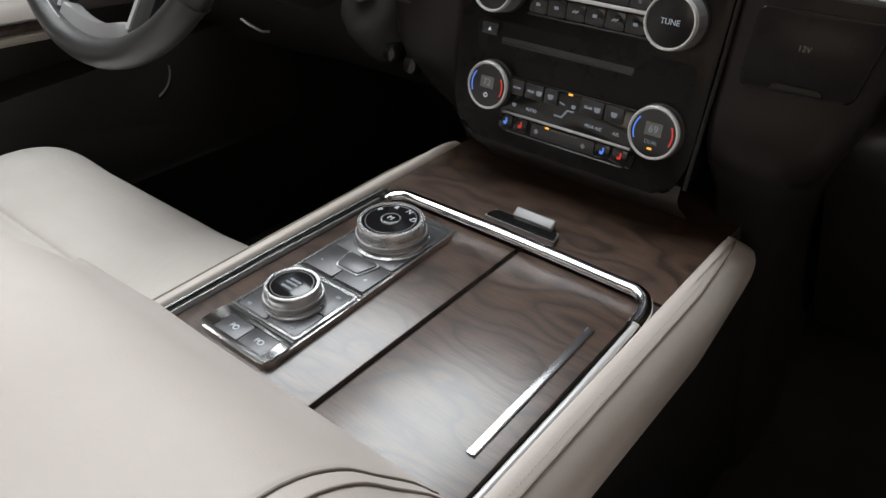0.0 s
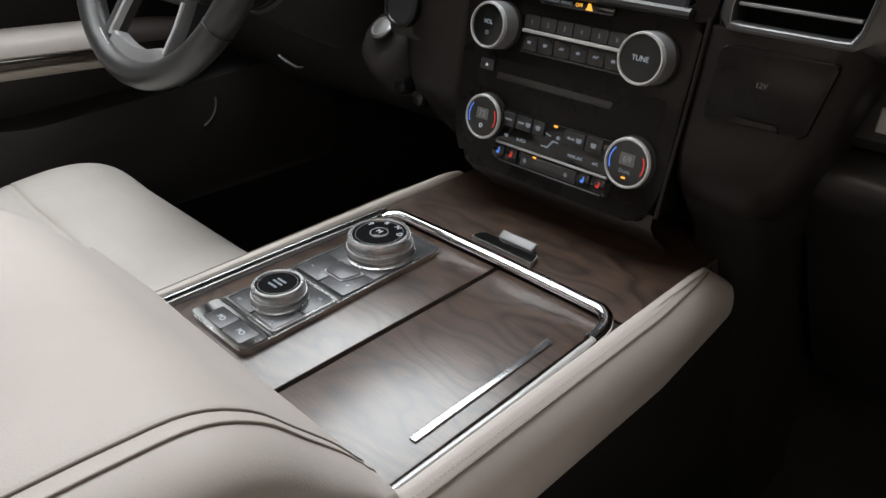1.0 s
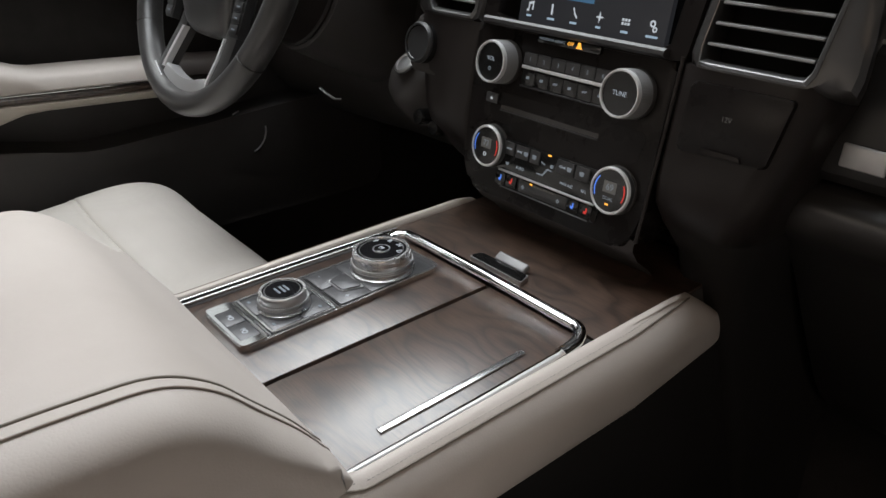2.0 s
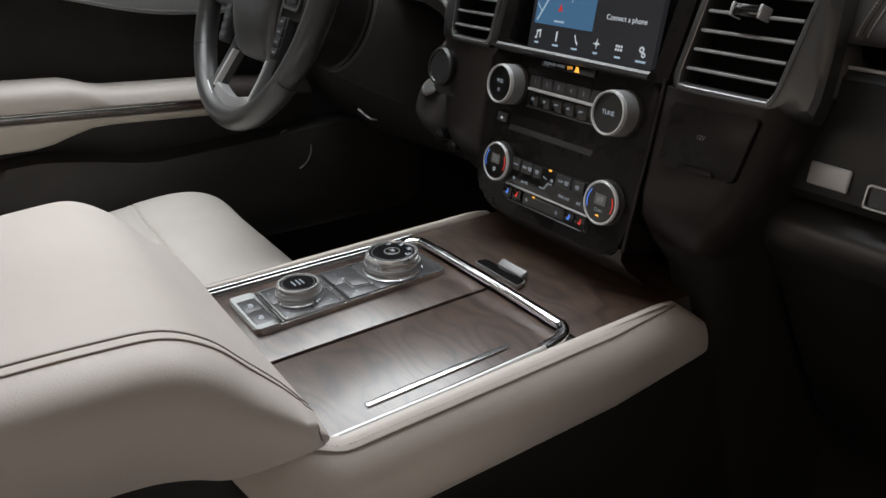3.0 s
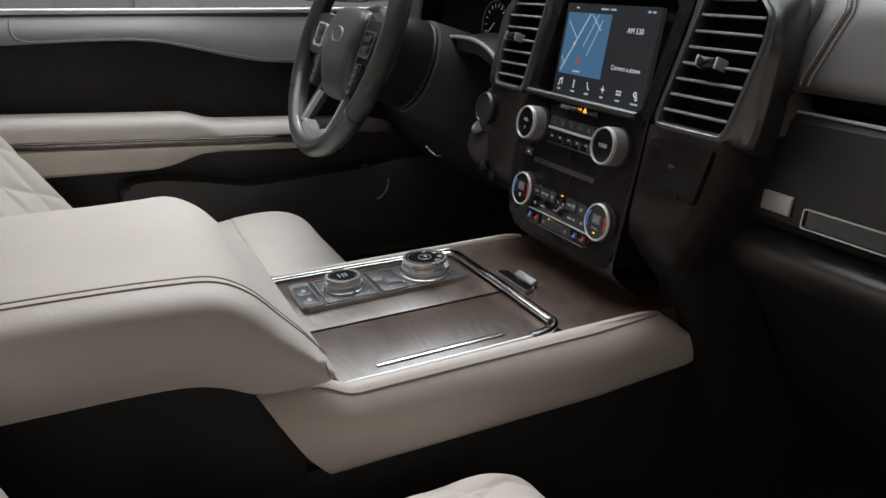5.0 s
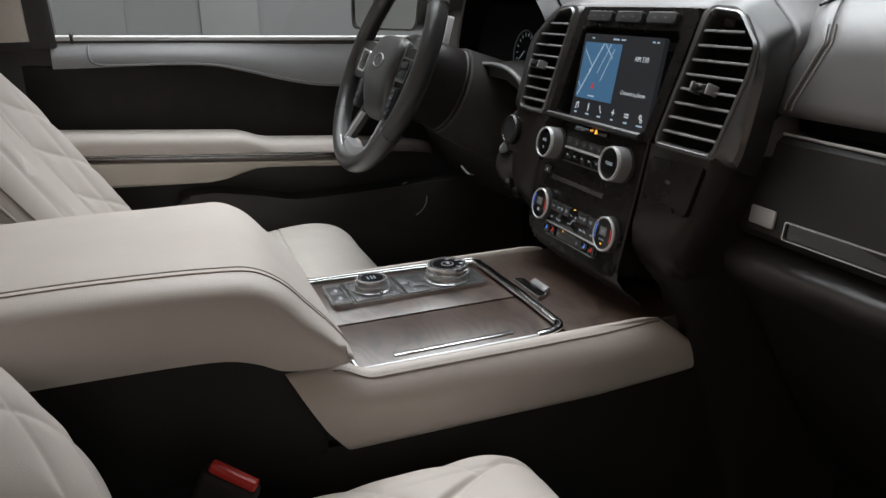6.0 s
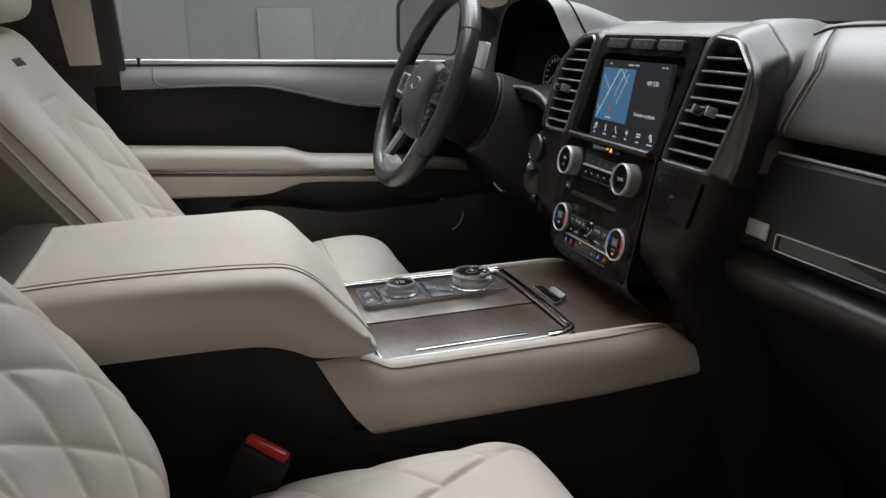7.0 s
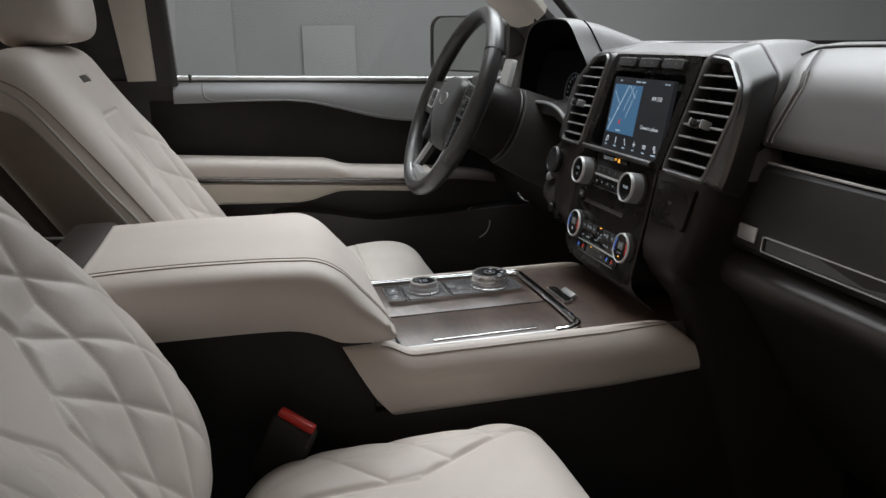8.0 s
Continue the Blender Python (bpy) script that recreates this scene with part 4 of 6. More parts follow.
PADLINE = smooth_line([(0.64, 0.850, 0), (0.40, 0.866, 0), (0.22, 0.8715, 0), (0.17, 0.8700, 0), (0.135, 0.8650, 0), (0.112, 0.8565, 0), (0.091, 0.843, 0), (0.076, 0.823, 0), (0.067, 0.799, 0), (0.059, 0.775, 0), (0.0555, 0.761, 0), (0.060, 0.751, 0), (0.085, 0.747, 0)], 5)


def shift(x, y, z):
    """The pad's inner border slants outwards with height and turns back inwards over the top."""
    if z < 0.823:
        k = 0.30 * (min(max(z, 0.745), 0.822) - 0.757)
    else:
        k = 0.0195 - 0.72 * min(0.080, max(0.0, y - 0.077))
    return k * min(1.0, max(0.0, (0.50 - x) / 0.22))


def pad_section(x, edge):
    out = []
    for p in PADLINE:
        y = p.x + edge * max(0, min(1, (0.25 - p.x) / 0.1))
        out.append(Vector((x + shift(x, p.x, p.y), y, p.y - edge * 0.6 * (p.y > 0.80))))
    return out + [Vector((x, 0.20, 0.747)), Vector((x, 0.64, 0.74))]


part("passenger_pad", loft([pad_section(x, e) for x, e in ((0.203, 0.034), (0.205, 0.018), (0.212, 0.008), (0.224, 0.002), (0.238, 0.0), (0.2455, 0.0), (0.249, 0.0018), (0.2525, 0.0), (0.265, 0.0), (0.28, 0.0), (0.30, 0.0), (0.32, 0.0), (0.35, 0.0), (0.38, 0.0), (0.42, -0.001), (0.46, -0.002), (0.50, -0.002), (0.55, -0.002), (0.70, 0.0), (0.84, 0.01))]), DASH, dash, "padded black dash skin", smooth=50)
# Solid near-black strip standing in for shade under the pad's lower edge.
part("pad_gap_fill", span(0.208, 0.84, 0.084, 0.20, 0.7335, 0.7465, 0.001), VOID, dash, "near-black filler imitating the shaded gap below the pad")
SEAM = [p for p in smooth_line([(p.x, p.y, 0) for p in PADLINE if p.x < 0.14], 2) if p.y > 0.757]
seamline = [(0.2490 + shift(0.249, p.x, p.y), p.x - 0.0010, p.y + 0.0006) for p in SEAM]
part("pad_seam", tube(seamline, 0.0008, n=6, up=(1, 0, 0)), BLACK, dash)
stitches = bmesh.new()
low = [p for p in SEAM if p.y < 0.842]
for dx in (-0.0045, 0.0045):
    for a, b in zip(low, low[1:]):
        c = a.lerp(b, 0.5)
        tmp = bpy.data.meshes.new("tmp")
        bm = rbox((0.0011, 0.0014, 0.58 * (a - b).length), 0, 1, Matrix.Translation((0.2490 + dx + shift(0.249, c.x, c.y), c.x - 0.0008, c.y + 0.0002)) @ pose(0, 0, 0, math.degrees(math.atan2(b.x - a.x, a.y - b.y)), 0, 0))
        bm.to_mesh(tmp)
        bm.free()
        stitches.from_mesh(tmp)
        bpy.data.meshes.remove(tmp)
part("pad_stitching", stitches, PALE, dash, "double row of pale stitches")
part("pad_top_seam", tube(smooth_line([(0.2185, 0.112, 0.8585), (0.222, 0.128, 0.8645), (0.236, 0.137, 0.8670), (0.27, 0.143, 0.8682), (0.36, 0.148, 0.8692), (0.55, 0.152, 0.8700), (0.84, 0.156, 0.8700)], 4), 0.0018, n=8), BLACK, dash, "dark border seam along the pad")
part("chrome_strip", tube([(0.205, 0.066, 0.7315), (0.40, 0.058, 0.7305), (0.84, 0.062, 0.728)], 0.0018, 0.0018, 8), BEZEL, dash, "thin chrome strip across the dash")
MIDP = [(0.064, 0.729), (0.056, 0.724), (0.040, 0.690), (0.031, 0.655), (0.030, 0.634), (0.038, 0.624), (0.20, 0.62), (0.20, 0.729)]
part("mid_panel", loft([[Vector((x, y + d, z)) for y, z in MIDP] for x, d in ((0.20, 0.0), (0.45, -0.004), (0.84, 0.0))]), surface("dark_grain_panel", (0.016, 0.0152, 0.0146), (0.022, 0.0208, 0.0200), 0.40, grain=1200, relief=0.2, spec=0.35), dash, "dark satin passenger panel", smooth=30)
LIP = smooth_line([(0.20, 0.618, 0), (0.060, 0.620, 0), (0.030, 0.612, 0), (0.021, 0.598, 0), (0.030, 0.575, 0), (0.058, 0.55, 0), (0.10, 0.50, 0), (0.16, 0.40, 0), (0.24, 0.28, 0), (0.34, 0.20, 0)], 4)
part("glovebox_door", loft([[Vector((x, p.x + 0.10 * max(0, (0.24 - x)) , p.y)) for p in LIP] + [Vector((x, 0.34, 0.60))] for x in (0.19, 0.22, 0.28, 0.5, 0.84)]), POD, dash, "black glovebox door with a rounded lip", smooth=50)
part("release_button", rbox((0.036, 0.004, 0.019), 0.003, 3, Matrix.Translation((0.259, 0.0285, 0.6510)) @ pose(0, 0, 0, -8, 0, -3)), SILVER, dash, "satin silver release button")
HB = Matrix.Translation((0.42, 0.028, 0.645)) @ pose(0, 0, 0, 82, 0, 0)
hole = rounded([(-0.128, -0.0095), (0.128, -0.0095), (0.128, 0.0095), (-0.128, 0.0095)], 0.003)
part("handle_frame", ring_plate(hole, [(u * 0.990, v * 0.87) for u, v in hole], -0.002, 0.004, HB), SATIN, dash, "thin metal handle frame")
part("handle_recess", slab([(u * 0.990, v * 0.87) for u, v in hole], -0.002, 0.001, HB), PIANO, dash, "gloss black handle insert")

# driver side, under the wheel
KNEE = [(0.64, 0.866), (0.28, 0.872), (0.16, 0.86), (0.115, 0.84), (0.10, 0.79), (0.06, 0.73), (0.035, 0.68), (0.03, 0.62), (0.07, 0.54), (0.14, 0.46), (0.26, 0.40), (0.64, 0.40)]
part("driver_panel", loft([[Vector((x, y + d, z)) for y, z in KNEE] for x, d in ((-0.84, -0.02), (-0.60, 0.02), (-0.30, 0.03), (-0.215, 0.01), (-0.12, 0.02))]), BLACK, dash, "black driver knee panel", smooth=50)
CROWN = ((0.64, 0.845), (0.30, 0.866), (0.115, 0.8705), (0.106, 0.8722), (0.100, 0.8722), (0.095, 0.8712), (0.052, 0.8620), (0.0445, 0.8590), (0.0425, 0.8560), (0.05, 0.84), (0.64, 0.80))
part("dash_top", loft([[Vector((x, y + 0.5 * d * (y < 0.2), z - d * (y < 0.2))) for y, z in CROWN] for x, d in ((-0.190, 0.022), (-0.170, 0.010), (-0.163, 0.003), (-0.157, -0.001), (-0.148, -0.001), (-0.142, 0.0), (0.0, 0.0), (0.130, 0.0), (0.150, 0.004), (0.165, 0.020))]), DASH, dash, "black dash top behind the screen", smooth=40)
part("crown_seam", tube([(-0.158, 0.110, 0.8712), (-0.05, 0.110, 0.8718), (0.150, 0.108, 0.8718)], 0.0012, n=6), VOID, dash, "dark seam behind the dash crown")
OPEN = [(p.x, p.y) for p in smooth_line([(-0.612, 0.762, 0), (-0.590, 0.815, 0), (-0.548, 0.868, 0), (-0.505, 0.903, 0), (-0.44, 0.9165, 0), (-0.36, 0.9165, 0), (-0.305, 0.908, 0), (-0.268, 0.870, 0), (-0.236, 0.828, 0), (-0.245, 0.785, 0), (-0.275, 0.759, 0), (-0.36, 0.752, 0), (-0.50, 0.752, 0)], 4, closed=True)]


def hood_ring(k, y, dz=0.0, lean=0.0):
    return [Vector((-0.425 + (x + 0.425) * k, y + lean * (0.915 - z), 0.83 + (z - 0.83) * k + dz)) for x, z in OPEN]


part("cluster_hood", loft([hood_ring(0.985, 0.030, 0, 0.12), hood_ring(1.02, 0.027, 0, 0.12), hood_ring(1.055, 0.046, -0.003, 0.11), hood_ring(1.065, 0.056, -0.005, 0.1), hood_ring(1.075, 0.10, -0.016, 0.05), hood_ring(1.08, 0.20, -0.052), hood_ring(1.08, 0.50, -0.10)], caps=False), DASH, dash, "black hooded instrument binnacle", smooth=50)
seam = [p for p in hood_ring(1.0705, 0.060, -0.006, 0.2) if p.x > -0.315 and p.z > 0.83]
part("hood_seam", tube(sorted(seam, key=lambda p: -p.z), 0.0014, n=6, up=(0, 1, 0)), VOID, dash, "dark seam down the hood's flank")
# Inner sleeve painted near-black in place of the hood's own shade.
part("hood_inside", loft([hood_ring(0.985, 0.0302, 0, 0.12), hood_ring(0.965, 0.06, -0.002, 0.05), hood_ring(0.86, 0.165, -0.030)], caps=False), VOID, dash, "near-black inside of the hood, its shade put into the colour", smooth=50)
part("cluster_arch", tube(smooth_line([(-0.470, 0.004, 0.748), (-0.448, 0.002, 0.755), (-0.419, 0.0, 0.760), (-0.36, 0.0, 0.764), (-0.307, 0.0, 0.763), (-0.268, 0.0, 0.755), (-0.246, 0.002, 0.741), (-0.252, 0.006, 0.721)], 5), 0.0045, 0.0035, 10), VANE, dash, "grey arched trim below the cluster")
part("arch_web", loft([[Vector((x, y, z)) for y, z in ((0.002, zt - 0.020), (0.004, zt - 0.002), (0.10, zt + 0.006), (0.10, zt - 0.03))] for x, zt in ((-0.46, 0.752), (-0.42, 0.759), (-0.36, 0.763), (-0.30, 0.762), (-0.262, 0.752), (-0.250, 0.742))]), BLACK, dash, "black web below the cluster")
part("outer_vent", slab(rounded([(-0.028, -0.035), (0.028, -0.035), (0.030, 0.035), (-0.026, 0.035)], 0.008), 0, 0.012, plane_at((-0.705, 0.055, 0.80), 15), 0.003), BEZEL, dash, "silver outer vent surround")

# Metal streak modelled on a small glint before the knee panel.
part("knee_glint", tube([(-0.527, 0.014, 0.5545), (-0.508, 0.013, 0.5500), (-0.487, 0.014, 0.5455), (-0.482, 0.022, 0.5450)], 0.0026, 0.0018, 10), DARKMETAL, dash, "thin metal streak added for a glint under the wheel")

# ---- instrument cluster, set in the hood ----
cluster = thing("instrument_cluster", "dark instrument cluster with a lit dial", "gauge")
IC = plane_at((-0.43, 0.084, 0.803), 8)
part("cluster_face", slab(rounded([(-0.16, -0.06), (0.16, -0.06), (0.125, 0.055), (-0.125, 0.055)], 0.03), -0.004, 0.006, IC, 0.002), VOID, cluster, "gloss black cluster face")
for cu in (0.056,):
    part("dial_ring", tube([IC @ Vector((cu + 0.038 * math.cos(a), -0.026 + 0.038 * math.sin(a), 0.010)) for a in np.linspace(0, 2 * math.pi, 40, endpoint=False)], 0.0012, n=6, closed=True, up=(0, -1, 0.2)), DARKMETAL, cluster, "dark dial ring")
    for k in range(14):
        a = radians(220 - k * 20)
        part("dial_mark", rbox((0.006, 0.0018, 0.0006), 0, 1, IC @ Matrix.Translation((cu + 0.031 * math.cos(a), -0.026 + 0.031 * math.sin(a), 0.0075)) @ pose(0, 0, 0, 0, 0, math.degrees(a))), DIM, cluster)
    part("dial_needle", rbox((0.026, 0.0014, 0.0006), 0, 1, IC @ Matrix.Translation((cu - 0.010, -0.031, 0.009)) @ pose(0, 0, 0, 0, 0, 40)), DIM, cluster)

# ---- centre stack ----
stack = thing("center_stack", "dark centre stack with screen, vents, radio and climate controls", "control panel")
UP = plane_at((0.0, -0.017, 0.712), 20.5)
LO = plane_at((0.0, -0.043, 0.582), 11.5)
FACEM = surface("dark_brown_satin_face", (0.0080, 0.0066, 0.0061), (0.0115, 0.0095, 0.0088), 0.28, grain=900, relief=0.08, patch=30, spec=0.14)


def on(m, name, outline, w0, w1, material, label="", r=0.0, parent=None, seg=2):
    return part(name, slab(outline, w0, w1, m, r, seg), material, stack if parent is None else parent, label)


def resample(poly, centre, n=72):
    """The outline poly as n points at even angles round the centre."""
    c, out = Vector(centre), []
    for k in range(n):
        d = Vector((math.cos(2 * math.pi * k / n), math.sin(2 * math.pi * k / n)))
        best = 0.0
        for i in range(len(poly)):
            a, e = Vector(poly[i]) - c, Vector(poly[(i + 1) % len(poly)]) - Vector(poly[i])
            det = d.x * -e.y + e.x * d.y
            if abs(det) > 1e-12:
                t = (a.x * -e.y + e.x * a.y) / det
                s = (d.x * a.y - d.y * a.x) / det
                if -1e-6 <= s <= 1 + 1e-6 and t > best:
                    best = t
        out.append(c + d * best)
    return out


def side_column(s, low):
    """The wing beside the radio and the flank down to the floor."""
    levels = []
    for z, b in ((0.834, 0.190), (0.822, 0.208), (0.810, 0.220), (0.79, 0.229), (0.74, 0.234), (0.711, 0.238), (0.7085, 0.243), (0.69, 0.242), (0.66, 0.234), (0.635, 0.227), (0.612, 0.220), (0.59, 0.212), (0.565, 0.203), (0.53, 0.191), (0.49, 0.181), (0.44, 0.175), (0.34, 0.172), (0.05, 0.172)):
        if z > 0.71:
            y = -0.017 + 0.374 * (z - 0.712) + 0.026
        elif z > 0.60:
            y = -0.0445 + 0.2035 * (z - 0.582)
        else:
            k = (0.60 - z) / 0.55
            y = -0.041 + 0.026 * min(1, k * 9) ** 2 + 0.18 * k
        levels.append((z, 0.117 if s > 0 else 0.121, b if s > 0 else b - 0.006, y))
    rings = []
    levels = [q for q in levels if (q[0] <= 0.5655 if low else q[0] >= 0.5645)]
    for z, a, b, y in levels:
        d = 0.026 if z < 0.71 else 0.012
        outline = [(a, y + 0.03), (a + 0.003, y + 0.005), (a + 0.010, y), (b - d, y + 0.001), (b - d * 0.55, y + d * 0.12), (b - d * 0.22, y + d * 0.42), (b - d * 0.05, y + d * 0.85), (b, y + d * 1.5), (b + 0.003, max(0.12, y + 0.06)), (b + 0.003, 0.30), (a, 0.30)]
        rings.append([Vector((s * x, yy, z)) for x, yy in outline])
    return loft(rings)


part("stack_column", side_column(1, False), COLUMN, stack, "dark brown column running down beside the stack", smooth=55)
part("stack_column", side_column(-1, False), COLUMN, stack, "dark column on the driver side of the stack", smooth=55)
# Same column below, in near-black that imitates shade towards the floor.
part("column_base", side_column(1, True), PITCH, stack, "lower side of the stack, near-black for the shade there", smooth=55)
part("column_base", side_column(-1, True), PITCH, stack, "lower side of the stack, near-black for the shade there", smooth=55)

# screen frame with a recess
outer = resample(rounded([(-0.124, -0.004), (0.124, -0.004), (0.128, 0.150), (0.122, 0.1555), (-0.122, 0.1555), (-0.128, 0.150)], 0.004), (0, 0.07))
inner = resample(rounded([(-0.104, 0.004), (0.104, 0.004), (0.106, 0.127), (-0.106, 0.127)], 0.005), (0, 0.07))
rings = [[UP @ Vector((p.x, p.y, w)) for p in ring] for ring, w in ((outer, -0.05), (outer, -0.002), ([p * 0.995 for p in outer], 0.0), ([q + (p - q) * 0.06 for p, q in zip(outer, inner)], 0.0), (inner, -0.002), (inner, -0.03))]
part("screen_frame", loft(rings, caps=False), FACEM, stack, "dark satin frame round the recessed screen", smooth=35)
on(UP, "recess_back", rect(-0.110, 0.110, 0.0, 0.130), -0.034, -0.026, PIANO, "gloss black recess")
SP = plane_at((0.0, -0.003, 0.7153), 11)
screen = on(SP, "screen", rect(-0.085, 0.091, -0.004, 0.110, 0.003), -0.006, 0.0, SCREEN, "lit touch screen with a map and radio text")
ledge = loft([[UP @ Vector((u, v, w)) for v, w in ((-0.003, -0.02), (-0.003, 0.006), (-0.001, 0.0085), (0.002, 0.0085), (0.0048, 0.006), (0.0055, -0.02))] for u in (-0.114, -0.108, 0.0, 0.100, 0.107)])
part("screen_ledge", ledge, POD, stack, "dark satin ledge below the screen", smooth=40)
SC = lift(SP, 0.003, 0.0, 0.0003)
on(SC, "map_area", rect(-0.0825, 0.005, 0.025, 0.099), 0.0, 0.0002, MAPBLUE, "", 0, screen)
for a, b, w in (((-0.079, 0.028), (-0.0365, 0.098), 0.0022), ((-0.079, 0.089), (-0.055, 0.068), 0.0012), ((-0.020, 0.098), (-0.040, 0.060), 0.0012), ((-0.0105, 0.092), (-0.030, 0.050), 0.0012), ((-0.033, 0.098), (-0.011, 0.080), 0.0013), ((-0.082, 0.046), (-0.0735, 0.038), 0.0012)):
    d = (Vector(b) - Vector(a)).normalized() * w * 0.5
    nx = Vector((-d.y, d.x))
    on(SC, "map_road", [tuple(Vector(a) - nx), tuple(Vector(b) - nx), tuple(Vector(b) + nx), tuple(Vector(a) + nx)], 0.0002, 0.0003, ROAD, "", 0, screen)
on(SC, "map_dot", [(-0.0585 + 0.0024 * math.cos(a), 0.062 + 0.0024 * math.sin(a)) for a in np.linspace(0, 6.283, 14, endpoint=False)], 0.0002, 0.0004, ROAD, "", 0, screen)
on(SC, "map_pointer", [(-0.0485, 0.039), (-0.045, 0.0408), (-0.0415, 0.039), (-0.045, 0.0475)], 0.0003, 0.0005, REDG, "", 0, screen)
for k, u in enumerate((-0.074, -0.0445, -0.0155, 0.0145, 0.0445, 0.074)):
    h = 0.0145
    if k == 4:
        for a in range(3):
            for b in range(2):
                on(SC, "screen_icon", rect(u - 0.0045 + a * 0.0033, u - 0.0023 + a * 0.0033, h - 0.003 + b * 0.0033, h - 0.0008 + b * 0.0033), 0.0, 0.0003, WHITE, "", 0, screen)
    elif k == 0:
        on(SC, "screen_icon", [(u - 0.004, h - 0.005), (u - 0.001, h - 0.005), (u - 0.0005, h + 0.0015), (u + 0.003, h + 0.0025), (u + 0.003, h - 0.0035), (u + 0.0045, h - 0.0035), (u + 0.0045, h + 0.005), (u - 0.002, h + 0.0035), (u - 0.002, h - 0.003), (u - 0.004, h - 0.003)], 0.0, 0.0003, WHITE, "", 0, screen)
    elif k == 3:
        on(SC, "screen_icon", [(u - 0.005, h), (u - 0.001, h - 0.001), (u, h - 0.005), (u + 0.001, h - 0.001), (u + 0.005, h), (u + 0.001, h + 0.001), (u, h + 0.005), (u - 0.001, h + 0.001)], 0.0, 0.0003, WHITE, "", 0, screen)
    elif k == 5:
        for du, dv, r in ((-0.001, h + 0.0018, 0.0030), (0.002, h - 0.0028, 0.0024)):
            part("screen_icon", ring_plate([(u + du + r * math.cos(a), dv + r * math.sin(a)) for a in np.linspace(0, 6.283, 16, endpoint=False)], [(u + du + r * 0.5 * math.cos(a), dv + r * 0.5 * math.sin(a)) for a in np.linspace(0, 6.283, 16, endpoint=False)], 0, 0.0003, SC), WHITE, screen)
    else:
        on(SC, "screen_icon", [(u - 0.0010, h - 0.005), (u + 0.0010, h - 0.005), (u + 0.0010, h + 0.005), (u - 0.0010, h + 0.005)] if k == 1 else [(u - 0.003, h + 0.004), (u - 0.0012, h + 0.001), (u, h - 0.002), (u + 0.003, h - 0.005), (u + 0.0035, h - 0.003), (u + 0.0012, h - 0.001), (u - 0.0005, h + 0.002), (u - 0.0015, h + 0.005)], 0.0, 0.0003, WHITE, "", 0, screen)
lettering("screen_text", "Connect a phone", 0.0074, lift(SC, 0.047, 0.041), WHITE, screen)
lettering("screen_text", "AM 530", 0.0088, lift(SC, 0.051, 0.083), WHITE, screen)
for u0, u1, v in ((-0.0775, -0.071, 0.0055), (-0.049, -0.040, 0.0055), (-0.020, -0.0115, 0.0055), (0.0115, 0.0175, 0.0055), (0.0405, 0.0485, 0.0055), (0.068, 0.0805, 0.0055), (-0.052, -0.037, 0.0295), (-0.018, -0.004, 0.1045), (0.000, 0.010, 0.1045), (-0.068, -0.062, 0.1045), (0.066, 0.071, 0.1045), (0.074, 0.079, 0.1045)):
    on(SC, "text_bar", rect(u0, u1, v - 0.0010, v + 0.0010), 0.0002, 0.0004, ROAD, "", 0, screen)
for u in (-0.067, 0.0005, 0.067):
    b = on(UP, "top_key", rounded([(u - 0.0285, 0.1345), (u + 0.0285, 0.1345), (u + 0.0270, 0.1475), (u - 0.0270, 0.1475)], 0.003), -0.003, 0.006, BUTTON, "dark grey key above the screen", 0.0025, seg=3)
    on(UP, "key_lip", rect(u - 0.0262, u + 0.0262, 0.1462, 0.1476), 0.004, 0.0066, VANE, "", 0.0004, b)
    for du in (-0.012, 0.009):
        on(lift(UP, 0, 0, 0.0061), "key_mark", rect(u + du - 0.003, u + du + 0.003, 0.1398, 0.1418), 0, 0.0002, LCD, "", 0, b)


